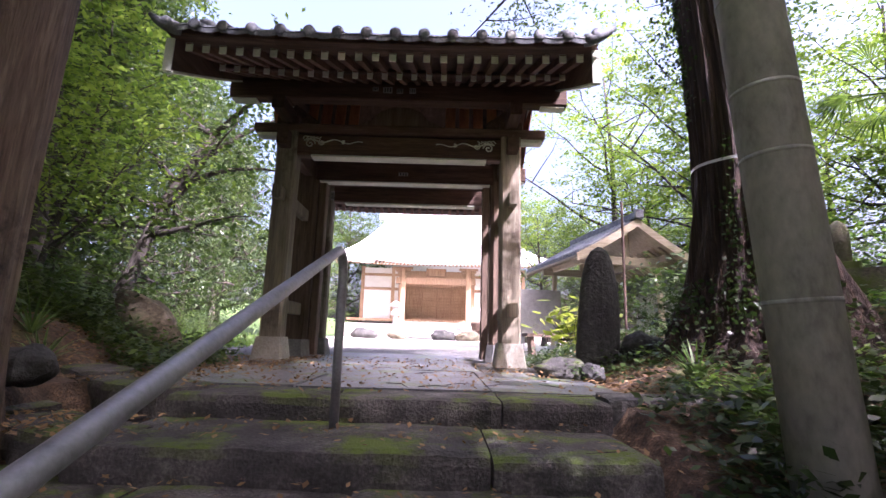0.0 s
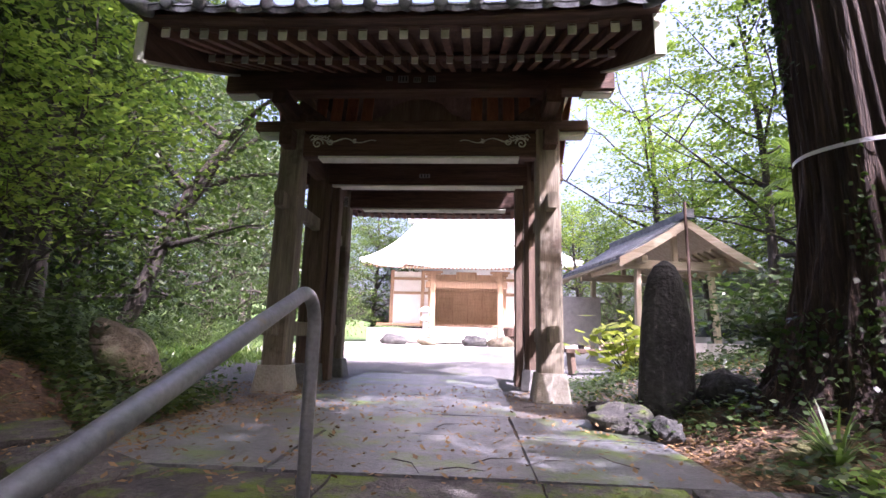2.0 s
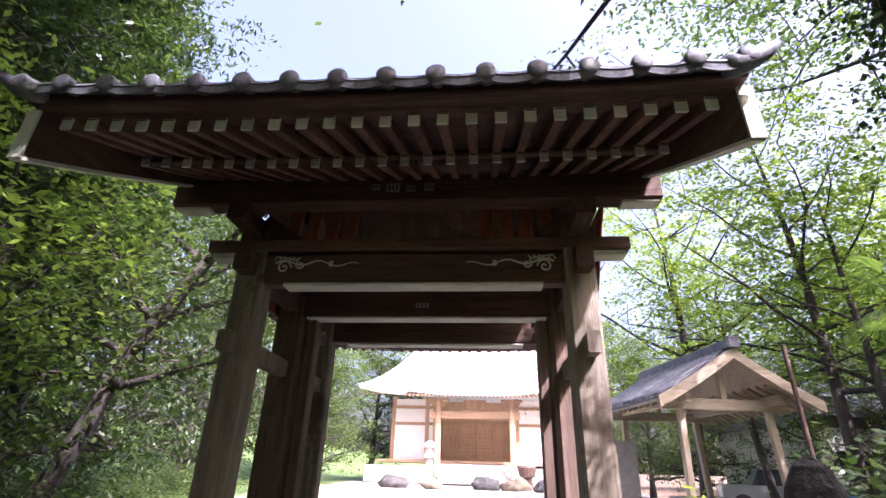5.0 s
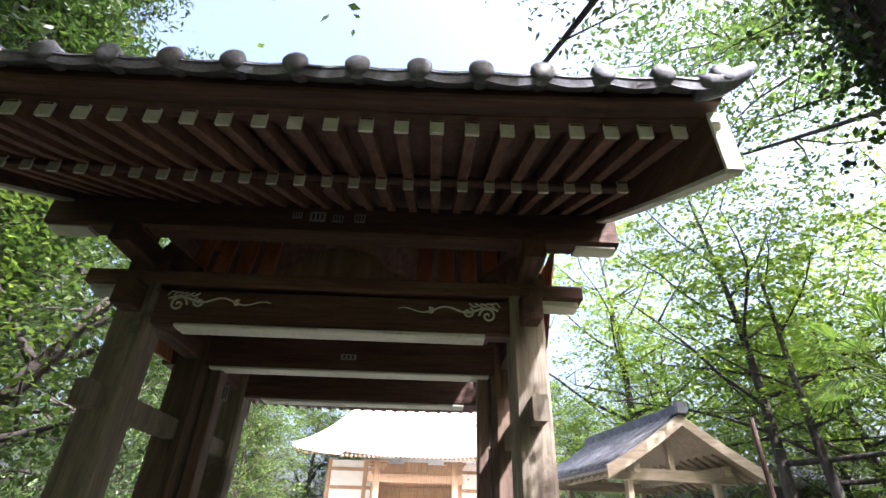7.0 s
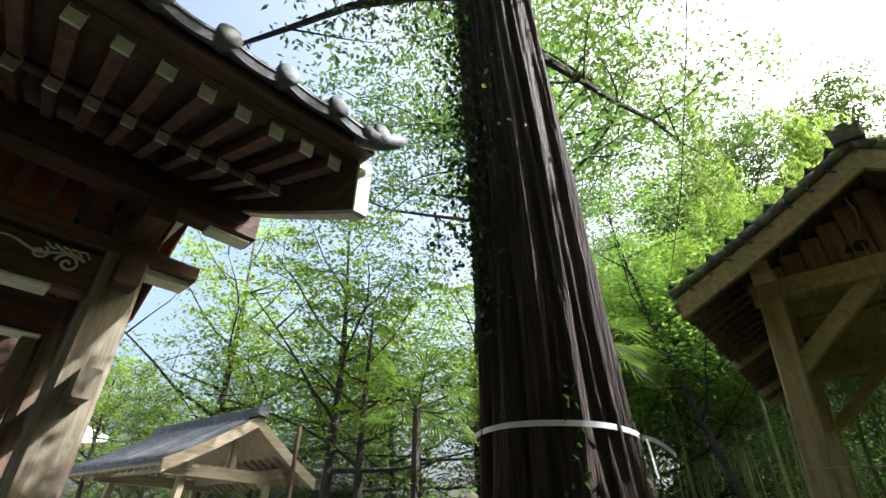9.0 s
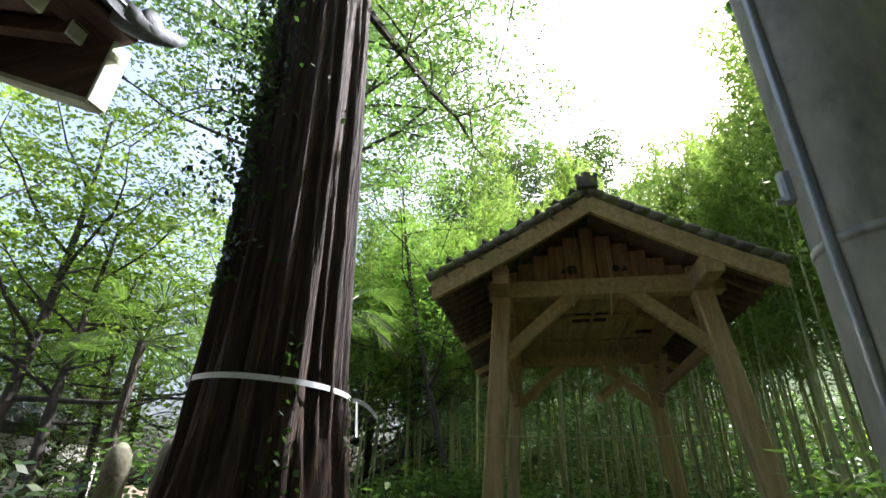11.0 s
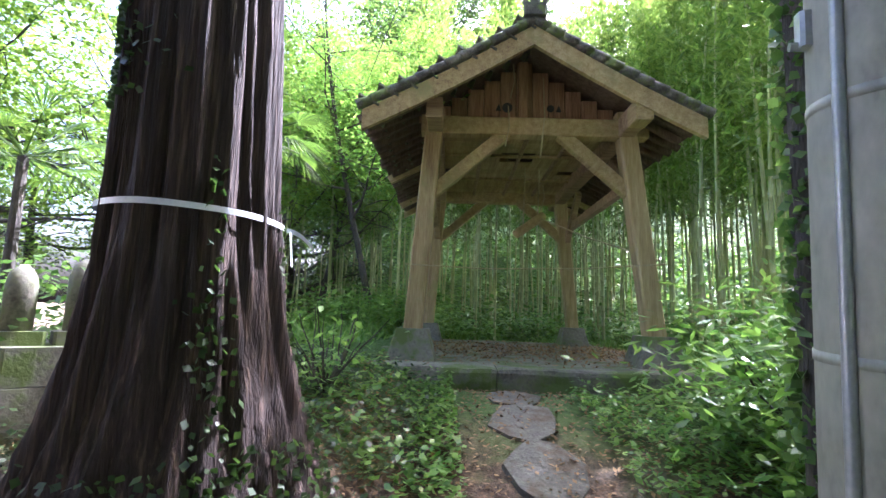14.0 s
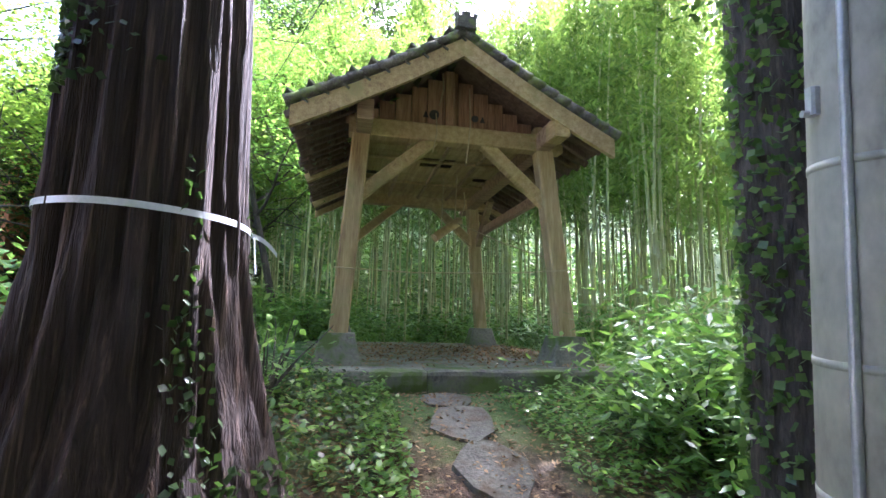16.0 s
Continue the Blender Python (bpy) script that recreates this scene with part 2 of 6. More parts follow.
# ---- builders ----
class Geo:
    """Collects vertices and faces of one mesh."""

    def __init__(self):
        self.v, self.f = [], []

    def put(self, verts, faces):
        k = len(self.v)
        self.v += [tuple(p) for p in verts]
        self.f += [tuple(i + k for i in q) for q in faces]
        return self

    def beam(self, a, b, w, h, up=(0, 0, 1), cut=0.012, end=None):
        """A squared timber from a to b with chamfered edges; end: its (w, h) at b."""
        a, b = Vector(a), Vector(b)
        d = (b - a).normalized()
        s = d.cross(Vector(up))
        s = s.normalized() if s.length > 1e-4 else Vector((1, 0, 0))
        t = s.cross(d)
        vs = []
        for p, (ww, hh) in ((a, (w, h)), (b, end or (w, h))):
            x, y, c = ww / 2, hh / 2, min(cut, ww / 3, hh / 3)
            vs += [p + s * i + t * j for i, j in ((x - c, -y), (x, -y + c), (x, y - c), (x - c, y), (-x + c, y), (-x, y - c), (-x, -y + c), (-x + c, -y))]
        return self.put(vs, [tuple(range(7, -1, -1)), tuple(range(8, 16))] + [(i, (i + 1) % 8, 8 + (i + 1) % 8, 8 + i) for i in range(8)])

    def box(self, c, size, cut=0.012, turn=0.0):
        x, y, z = c
        dx, dy, dz = size
        r = radians(turn)
        return self.beam((x, y, z - dz / 2), (x, y, z + dz / 2), dx, dy, (-math.sin(r), math.cos(r), 0), cut)

    def frustum(self, c, low, high, h):
        """A truncated pyramid standing on c, its foot and head squares."""
        x, y, z = c
        return self.beam((x, y, z), (x, y, z + h), low, low, (0, 1, 0), 0.02, (high, high))

    def tube(self, pts, radii, seg=10, caps=True, wob=0.0, seed=0, flute=0):
        rr = random.Random(seed)
        pts = [Vector(p) for p in pts]
        if isinstance(radii, (int, float)):
            radii = [radii] * len(pts)
        vs, ref = [], Vector((1, 0, 0))
        for i, p in enumerate(pts):
            d = (pts[min(i + 1, len(pts) - 1)] - pts[max(i - 1, 0)]).normalized()
            if abs(d.dot(ref)) > 0.9:
                ref = Vector((0, 1, 0))
            s = d.cross(ref).normalized()
            t = s.cross(d)
            for k in range(seg):
                a = 2 * math.pi * k / seg
                r = radii[i] * (1 + wob * (rr.random() - 0.5))
                if flute:
                    r *= 1 + 0.035 * math.sin(a * flute + 0.3 * i) + 0.03 * math.sin(a * (flute * 2 + 3) + 1.3 * math.sin(i * 0.4)) + 0.025 * math.sin(a * 23 + 0.9 * math.sin(i * 0.31 + a * 3)) + 0.02 * math.sin(a * 41)
                vs.append(p + s * math.cos(a) * r + t * math.sin(a) * r)
        n = len(pts)
        fs = [(i * seg + k, i * seg + (k + 1) % seg, (i + 1) * seg + (k + 1) % seg, (i + 1) * seg + k) for i in range(n - 1) for k in range(seg)]
        if caps:
            fs += [tuple(range(seg - 1, -1, -1)), tuple(range((n - 1) * seg, n * seg))]
        return self.put(vs, fs)

    def loft(self, sections):
        """One skin through sections of equal count, closed at both ends."""
        k, n = len(sections[0]), len(sections)
        return self.put([p for s in sections for p in s], [(i * k + j, i * k + (j + 1) % k, (i + 1) * k + (j + 1) % k, (i + 1) * k + j) for i in range(n - 1) for j in range(k)] + [tuple(range(k - 1, -1, -1)), tuple(range((n - 1) * k, n * k))])

    def sheet(self, fn, nu, nv, thick=0.0):
        """A grid of points fn(u, v), given thickness downwards."""
        top = [Vector(fn(i / nu, j / nv)) for i in range(nu + 1) for j in range(nv + 1)]
        w = nv + 1
        quads = [(i * w + j, (i + 1) * w + j, (i + 1) * w + j + 1, i * w + j + 1) for i in range(nu) for j in range(nv)]
        if not thick:
            return self.put(top, quads)
        low = [p - Vector((0, 0, thick)) for p in top]
        k = len(top)
        rim = [i * w for i in range(nu + 1)] + [nu * w + j for j in range(1, nv + 1)] + [i * w + nv for i in range(nu - 1, -1, -1)] + [j for j in range(nv - 1, 0, -1)]
        sides = [(rim[i], k + rim[i], k + rim[(i + 1) % len(rim)], rim[(i + 1) % len(rim)]) for i in range(len(rim))]
        return self.put(top + low, quads + [tuple(k + i for i in reversed(q)) for q in quads] + [tuple(reversed(q)) for q in sides])

    def mesh(self, name, mat, smooth=False):
        me = bpy.data.meshes.new(name)
        me.from_pydata(self.v, [], self.f)
        me.materials.append(mat)
        if smooth:
            me.polygons.foreach_set("use_smooth", [True] * len(me.polygons))
        me.update()
        return me


def part(name, geo, mat, parent, label="", smooth=False):
    ob = new(name, geo if isinstance(geo, bpy.types.Mesh) else geo.mesh(name, mat, smooth))
    ob.parent = parent
    return tagged(ob, label) if label else ob


def thing(name, m, label, category, group="", kind=""):
    ob = new(name)
    ob.empty_display_size = 0.2
    ob.matrix_world = m
    return tagged(ob, label, category, group, kind)


def solid(name, geo, mat, m, label, category, group="", kind="", smooth=False):
    ob = new(name, geo if isinstance(geo, bpy.types.Mesh) else geo.mesh(name, mat, smooth))
    ob.matrix_world = m
    return tagged(ob, label, category, group, kind)


def quads_mesh(name, verts, mat, n=4):
    """A mesh of loose n-gons from an array of shape (count, n, 3)."""
    count = len(verts)
    me = bpy.data.meshes.new(name)
    me.vertices.add(count * n)
    me.vertices.foreach_set("co", np.asarray(verts, dtype=np.float32).ravel())
    me.loops.add(count * n)
    me.loops.foreach_set("vertex_index", np.arange(count * n, dtype=np.int32))
    me.polygons.add(count)
    me.polygons.foreach_set("loop_start", np.arange(0, count * n, n, dtype=np.int32))
    me.materials.append(mat)
    me.update(calc_edges=True)
    return me


def leaf_quads(rg, centres, length, width, droop=0.3, flat=0.5):
    """Pointed leaves at the centres, turned at random; flat: how far they lie level; droop: how far the tips hang."""
    n = len(centres)
    az = rg.uniform(0, 2 * np.pi, n)
    d = np.stack([np.cos(az), np.sin(az), rg.normal(-droop, 0.35, n)], 1)
    d /= np.linalg.norm(d, axis=1)[:, None]
    up = np.stack([rg.normal(0, 1 - flat, n), rg.normal(0, 1 - flat, n), np.ones(n)], 1)
    s = np.cross(d, up)
    s /= np.linalg.norm(s, axis=1)[:, None] + 1e-9
    size = rg.uniform(0.65, 1.3, n)[:, None]
    L, W = length * size, width * size
    c = np.asarray(centres)
    return np.stack([c - d * L / 2, c + s * W / 2 - d * L * 0.08, c + d * L / 2, c - s * W / 2 - d * L * 0.08], 1)


def spray_points(rg, tips, count, clump, per=34, size=0.3, thick=0.16):
    """Leaf places gathered in flattish sprays round the tips of twigs."""
    k = max(1, count // per)
    mid = tips[rg.randint(0, len(tips), k)] + rg.normal(0, 1, (k, 3)) * np.array([clump, clump, clump * 0.55])
    scale = rg.uniform(0.55, 1.35, k)[:, None, None] * size
    off = rg.normal(0, 1, (k, per, 3)) * np.array([1.0, 1.0, thick]) * scale
    tilt = rg.normal(0, 0.28, (k, 2))
    off[:, :, 2] += off[:, :, 0] * tilt[:, :1] + off[:, :, 1] * tilt[:, 1:] - 0.25 * (off[:, :, 0] ** 2 + off[:, :, 1] ** 2) / size
    return (mid[:, None, :] + off).reshape(-1, 3)


def limb_points(rr, a, d, length, bend=0.25, n=5, lift=0.0):
    pts, p, d = [Vector(a)], Vector(a), Vector(d).normalized()
    for _ in range(n):
        d = (d + Vector((rr.uniform(-bend, bend), rr.uniform(-bend, bend), rr.uniform(-bend, bend) + lift))).normalized()
        p = p + d * length / n
        pts.append(p.copy())
    return pts


def tree_meshes(seed, height, trunk_r, crown_low, spread, limbs, count, leaf, mat, bark_mat, lean=(0, 0), clump=0.55, droop=0.3, lift=0.05, flat=0.5, twigs=2, size=0.32):
    """A trunk with forking limbs and a crown of many leaves in clumps: the two meshes."""
    rr, rg = random.Random(seed), np.random.RandomState(seed)
    g = Geo()
    n = 9
    spine = []
    wx, wy = rr.uniform(-1, 1), rr.uniform(-1, 1)
    for i in range(n + 1):
        t = i / n
        spine.append(Vector((lean[0] * t + 0.25 * math.sin(3 * t + wx) * t, lean[1] * t + 0.25 * math.sin(3.3 * t + wy) * t, height * 0.92 * t - 0.15)))
    g.tube(spine, [trunk_r * (1.35 if i == 0 else 1 - 0.8 * (i / n)) for i in range(n + 1)], 12, wob=0.1, seed=seed)
    tips = []
    for i in range(limbs):
        f = crown_low + (0.97 - crown_low) * (i + rr.random() * 0.7) / limbs
        k = min(int(f * n), n - 1)
        a = spine[k].lerp(spine[k + 1], f * n - k)
        az = i * 2.4 + rr.uniform(-0.4, 0.4)
        reach = spread * (1.0 - 0.55 * max(0.0, (f - crown_low) / (1 - crown_low)) ** 1.4) * rr.uniform(0.75, 1.15)
        el = rr.uniform(0.1, 0.7) if f < 0.85 else rr.uniform(0.6, 1.2)
        pts = limb_points(rr, a, (math.cos(az), math.sin(az), math.tan(el) * 0.8), reach, lift=lift)
        r0 = trunk_r * (1 - 0.8 * f) * 0.55
        g.tube(pts, [r0 * (1 - 0.16 * j) for j in range(len(pts))], 6)
        tips += pts[2:]
        for q in pts[2:]:
            for _ in range(twigs):
                sub = limb_points(rr, q, (rr.uniform(-1, 1), rr.uniform(-1, 1), rr.uniform(-0.2, 0.7)), reach * 0.38, n=3)
                g.tube(sub, [r0 * 0.4, r0 * 0.3, r0 * 0.2, r0 * 0.08], 4)
                tips += sub[1:]
    tips = np.array([tuple(p) for p in tips])
    c = spray_points(rg, tips, count, clump * 0.75, size=size)
    me = quads_mesh("crown", leaf_quads(rg, c, leaf[0], leaf[1], droop, flat), mat)
    return g.mesh("trunk", bark_mat, True), me


def plant_tree(name, meshes, m, label, category="tree", group=""):
    ob = thing(name, m, label, category, group)
    part("trunk", meshes[0], None, ob)
    part("crown", meshes[1], None, ob)
    return ob


def smooth01(t):
    t = min(max(t, 0.0), 1.0)
    return t * t * (3 - 2 * t)


# ---- ground ----
STEP_EDGES = [2.83, 2.13, 1.64, 1.19, 0.74, 0.29, -0.16, -0.61, -1.06]
RISE = 0.16
BELL = pose(7.34, 2.05, 0, 0, 0, -85.5)   # its x runs along the front, its y goes in under the roof


def level(x, y):
    """The height of the ground."""
    rise = 0.80 * smooth01((x - 1.9) / 4.4)
    bank = 0.22 * smooth01((x - 2.0) / 0.9) * smooth01((y - 3.0) / 0.8) * (1 - smooth01((y - 6.5) / 2.5))
    flat = smooth01((y - 6.5) / 3.5)
    east = (rise * (1 - flat) + bank) * (1 - 0.0 * x)
    fall = min(0.0, (y - 2.75) * 0.355)
    side = smooth01((x - 1.75) / 1.6)
    west = smooth01((-1.3 - x) / 1.1)
    left_bank = 0.5 * smooth01((-2.0 - x) / 1.2) * (1 - smooth01((y - 4.2) / 2.2))
    far = 0.2 * smooth01((y - 14) / 24)
    hill = 5.0 * smooth01((-13 - x) / 22) + 13.0 * smooth01((x - 16.5) / 23) * (1 - smooth01((y - 9) / 9))
    z = east + fall * (1 - side) * (1 - west * 0.85) + left_bank + far + hill
    if -1.9 < x < 1.8 and y < 3.2:
        z -= 0.2
    return z - 0.03 + 0.03 * noise.noise((x * 0.9, y * 0.9, 0.3)) + 0.012 * noise.noise((x * 4, y * 4, 2.0))


def axis_lines(lo, hi, fine, far):
    a = list(np.arange(lo, hi + fine / 2, fine))
    out, s = [], fine
    p = hi
    while p < far:
        s *= 1.28
        p += s
        out.append(p)
    neg, s, p = [], fine, lo
    while p > -far:
        s *= 1.28
        p -= s
        neg.append(p)
    return neg[::-1] + a + out


def footing(x, y):
    """The height of what lies underfoot: paving and steps where they cover the ground."""
    if -1.55 < x < 2.05 and 3.26 < y < 5.2:
        return 0.008
    if -1.22 < x < 1.13 and 5.2 <= y < 9.8:
        return 0.006
    if -1.9 < x < 1.72 and y <= 3.26:
        for n, e in enumerate(STEP_EDGES):
            if y > e + 0.03:
                return -n * RISE + 0.006 if n or x > -0.98 else level(x, y)
    return level(x, y)


def build_ground():
    xs, ys = axis_lines(-6.0, 11.0, 0.14, 400), axis_lines(-2.5, 14.0, 0.14, 400)
    me = bpy.data.meshes.new("ground")
    verts = [(x, y, level(x, y)) for x in xs for y in ys]
    w = len(ys)
    me.from_pydata(verts, [], [(i * w + j, (i + 1) * w + j, (i + 1) * w + j + 1, i * w + j + 1) for i in range(len(xs) - 1) for j in range(w - 1)])
    me.polygons.foreach_set("use_smooth", [True] * len(me.polygons))
    zone = me.color_attributes.new("zone", "FLOAT_COLOR", "POINT")
    vals = []
    for x, y, z in verts:
        wob = 0.5 * noise.noise((x * 0.7, y * 0.7, 5.0))
        gravel = smooth01((y - 5.0 + wob) / 1.2) * (1 - smooth01((abs(x - 0.4) - 5.2 + wob * 2) / 1.5))
        court = smooth01((y - 12.5 + 2 * wob) / 7)
        grass = smooth01((x - 4.2 + wob) / 1.5) * (1 - smooth01((y - 8) / 3)) + smooth01((-4.3 - x + wob) / 1.2)
        vals += [max(gravel, court * (1 - smooth01((abs(x - 0.5) - 7.5) / 3))), min(1.0, grass), court, 1.0]
    zone.data.foreach_set("color", vals)
    m, nt, bsdf = shader("ground_cover")
    vec = coords(nt)
    att = nt.nodes.new("ShaderNodeAttribute")
    att.attribute_name = "zone"
    sep = nt.nodes.new("ShaderNodeSeparateColor")
    nt.links.new(att.outputs["Color"], sep.inputs[0])
    big, small, grit = noise_node(nt, vec, 1.3), noise_node(nt, vec, 14.0), noise_node(nt, vec, 60.0, 3.0)
    litter = ramp(nt, add(nt, add(nt, small, 0.6, "MULTIPLY"), add(nt, grit, 0.4, "MULTIPLY")), ((0.32, (0.03, 0.02, 0.013)), (0.5, (0.10, 0.065, 0.04)), (0.68, (0.26, 0.16, 0.09))))
    gravel = ramp(nt, grit, ((0.32, (0.05, 0.05, 0.05)), (0.5, (0.14, 0.138, 0.135)), (0.66, (0.32, 0.31, 0.30))))
    sand = ramp(nt, grit, ((0.3, (0.44, 0.42, 0.37)), (0.7, (0.62, 0.59, 0.53))))
    green = ramp(nt, small, ((0.3, (0.03, 0.06, 0.015)), (0.6, (0.09, 0.16, 0.03)), (0.75, (0.14, 0.20, 0.05))))
    col = mix(nt, sep.outputs[1], litter, green)
    col = mix(nt, sep.outputs[0], col, mix(nt, sep.outputs[2], gravel, sand))
    moss = nt.nodes.new("ShaderNodeMapRange")
    moss.inputs[1].default_value, moss.inputs[2].default_value = 0.54, 0.66
    nt.links.new(big, moss.inputs[0])
    col = mix(nt, add(nt, moss.outputs[0], 0.6, "MULTIPLY"), col, (0.12, 0.16, 0.04))
    nt.links.new(col, bsdf.inputs["Base Color"])
    bsdf.inputs["Roughness"].default_value = 0.9
    bumped(nt, bsdf, add(nt, small, grit), 0.7, 0.03)
    me.materials.append(m)
    ob = new("ground", me)
    tagged(ob, "bare earth with gravel, moss and fallen leaves", "ground", kind="structure")


build_ground()


# ---- steps and paving ----
def stone_block(rr, x0, x1, y0, y1, z0, z1, rag=0.03):
    """A worn stone block with a ragged, rounded front edge and an uneven top."""
    g = Geo()
    nx = max(3, int((x1 - x0) / 0.06))
    sd = rr.uniform(0, 60)
    rows = []
    for i in range(nx + 1):
        x = x0 + (x1 - x0) * i / nx
        f = y0 + rag * 1.5 * noise.noise((x * 1.4, sd, 0.0)) + rag * 0.8 * noise.noise((x * 6.0, sd, 3.0)) + (0.02 if i in (0, nx) else 0.0)
        drop = 0.012 if i in (0, nx) else 0.0
        def top(y):
            return z1 - drop + 0.012 * noise.noise((x * 1.6, y * 2.0, sd)) + 0.008 * noise.noise((x * 8.0, y * 8.0, sd))
        chip = 0.022 + 0.03 * max(0.0, noise.noise((x * 4.0, sd, 9.0)))
        ring = [(x, y1, z0), (x, y1, z1)] + [(x, f + 0.06 + (y1 - f - 0.06) * k, top(f + 0.06 + (y1 - f - 0.06) * k)) for k in (0.75, 0.5, 0.25, 0.0)]
        ring += [(x, f + 0.014, top(f) - chip * 0.5), (x, f, z1 - chip - 0.03)]
        ring += [(x, f + 0.025 * noise.noise((x * 5.0, k * 4.0, sd)) + 0.01 * k, z1 - 0.06 - (z1 - z0 - 0.06) * k) for k in (0.25, 0.5, 1.0)]
        rows.append(ring)
    k = len(rows[0])
    fs = [(i * k + j, (i + 1) * k + j, (i + 1) * k + (j + 1) % k, i * k + (j + 1) % k) for i in range(nx) for j in range(k)]
    return g.put([p for r in rows for p in r], [tuple(reversed(q)) for q in fs] + [tuple(range(k)), tuple(range(nx * k + k - 1, nx * k - 1, -1))])


def build_steps():
    rr = random.Random(4)
    stair = thing("stone_steps", pose(0, 0, 0), "worn mossy stone steps up to the temple gate", "steps", kind="structure")
    for n, y in enumerate(STEP_EDGES):
        z = -n * RISE
        cuts = [-1.95, -0.62, 0.42 + rr.uniform(-0.2, 0.2), 1.72] if n != 1 else [-1.0, 0.95, 1.72]
        if n == 0:
            cuts = [-1.0, 0.05, 1.08, 1.75]
        back = STEP_EDGES[n - 1] + 0.25 if n else 3.25
        for a, b in zip(cuts, cuts[1:]):
            part("step_stone", stone_block(rr, a + 0.006, b - 0.006, y, back, z - 0.32, z + rr.uniform(-0.008, 0.008)), step_stone, stair)
    # wing of border stones that bends back on the west side
    for n, (p, q, z) in enumerate((((-0.98, 2.78), (-1.9, 3.35), 0.02), ((-1.95, 3.38), (-2.75, 4.1), 0.05), ((-1.02, 2.16), (-1.85, 2.62), -0.15), ((-1.9, 2.65), (-2.9, 3.3), -0.12))):
        d = Vector((q[0] - p[0], q[1] - p[1], 0))
        g = stone_block(rr, 0, d.length, 0, 0.42, -0.3, 0.0, 0.04)
        m = Matrix.Translation((q[0], q[1], z)) @ Matrix.Rotation(math.atan2(-d.y, -d.x), 4, "Z")
        ob = part("border_stone", g, step_stone, stair)
        ob.matrix_local = m
    # side kerb on the east
    for n in range(4):
        g = stone_block(rr, 0, 0.62, 0, 0.3, -0.35, 0.0, 0.018)
        ob = part("kerb_stone", g, rock_mat, stair)
        ob.matrix_local = Matrix.Translation((1.74 + 0.55 * n, 2.86 + 0.03 * n, 0.03 + 0.035 * n))
    paving = thing("stone_paving", pose(0, 0, 0), "cracked flat paving stones with patches of moss", "paving", kind="structure")
    ys = [3.26, 4.3, 5.2]
    for a, b in zip(ys, ys[1:]):
        xs = [-1.55, -0.35 + rr.uniform(-0.1, 0.1), 1.06, 2.05]
        for c, d in zip(xs, xs[1:]):
            g = Geo()
            e = [rr.uniform(-0.02, 0.02) for _ in range(8)]
            c2, d2 = c + 0.008, d - 0.008
            nx, ny = 5, 5
            tilt = rr.uniform(-0.006, 0.006)
            g.sheet(lambda u, v: (c2 + (d2 - c2) * u + (e[int(v * 5)] if 0 < v < 1 else 0) * 0.3, a + 0.008 + (b - a - 0.016) * v, 0.004 + tilt * u + 0.006 * noise.noise((c + u * 3, a + v * 3, 1.0))), nx, ny, 0.12)
            part("paving_stone", g, pave_stone, paving)
    path = Geo()
    path.sheet(lambda u, v: (-1.22 + 2.35 * u + 0.05 * noise.noise((u * 2, v * 9, 3)), 5.21 + 4.6 * v, 0.0 + 0.008 * noise.noise((u * 3, v * 6, 7))), 12, 24, 0.1)
    tagged(part("path", path, pave_stone, None, smooth=False), "smooth worn concrete path running through the gate", "path", kind="structure")
    trail = thing("flagstone_trail", pose(0, 0, 0), "flat flagstones half buried in leaf litter", "path", kind="structure")
    for n, (x, y, sx, sy, t) in enumerate(((3.1, 1.95, 0.8, 0.62, 8), (3.85, 2.05, 0.8, 0.6, -12), (4.6, 2.2, 0.78, 0.55, 10), (5.35, 2.3, 0.8, 0.6, -6), (6.05, 2.35, 0.7, 0.55, 14), (2.4, 1.95, 0.6, 0.5, 20))):
        g = Geo()
        pr = random.Random(n)
        rim = [(math.cos(a) * sx / 2 * pr.uniform(0.85, 1.1), math.sin(a) * sy / 2 * pr.uniform(0.85, 1.1)) for a in np.linspace(0, 2 * np.pi, 10)[:-1]]
        k = len(rim)
        g.put([(p, q, 0.02) for p, q in rim] + [(p * 1.05, q * 1.05, -0.08) for p, q in rim], [tuple(range(k))] + [(i, i + k, (i + 1) % k + k, (i + 1) % k) for i in range(k)])
        ob = part("flagstone", g, trail_stone, trail)
        sl = math.degrees(math.atan2(level(x + 0.2, y) - level(x - 0.2, y), 0.4))
        ob.matrix_local = pose(x, y, level(x, y) - 0.002, 0, -sl, t)


build_steps()


# ---- temple gate ----
def scroll(g, x, z, y, side):
    """A carved scroll of tendrils in low relief along a beam."""
    for k, (cx, cz, r, turns, ph) in enumerate(((0.13, 0.02, 0.075, 1.5, 0.0), (0.30, 0.045, 0.05, 1.4, 2.0), (0.62, 0.05, 0.03, 1.2, 1.0))):
        pts = [(x + side * (cx + r * (1 - i / 22) * math.cos(ph + turns * 2 * math.pi * i / 20)), y, z + cz + r * (1 - i / 22) * math.sin(ph + turns * 2 * math.pi * i / 20)) for i in range(21)]
        g.tube(pts, [0.010] * 21, 5)
    pts = [(x + side * (0.04 + 0.86 * i / 24), y, z + 0.07 + 0.025 * math.sin(i * 0.62) - 0.03 * (i / 24) ** 3) for i in range(25)]
    g.tube(pts, [0.012 * (1 - 0.55 * i / 24) for i in range(25)], 5)
    for i in range(5):
        a = x + side * (0.02 + 0.05 * i)
        g.tube([(a, y, z + 0.10), (a + side * 0.03, y, z + 0.14 - 0.01 * i), (a + side * 0.07, y, z + 0.13)], 0.008, 5)


EAVE_Y, RIDGE_Y = 4.55, 7.85


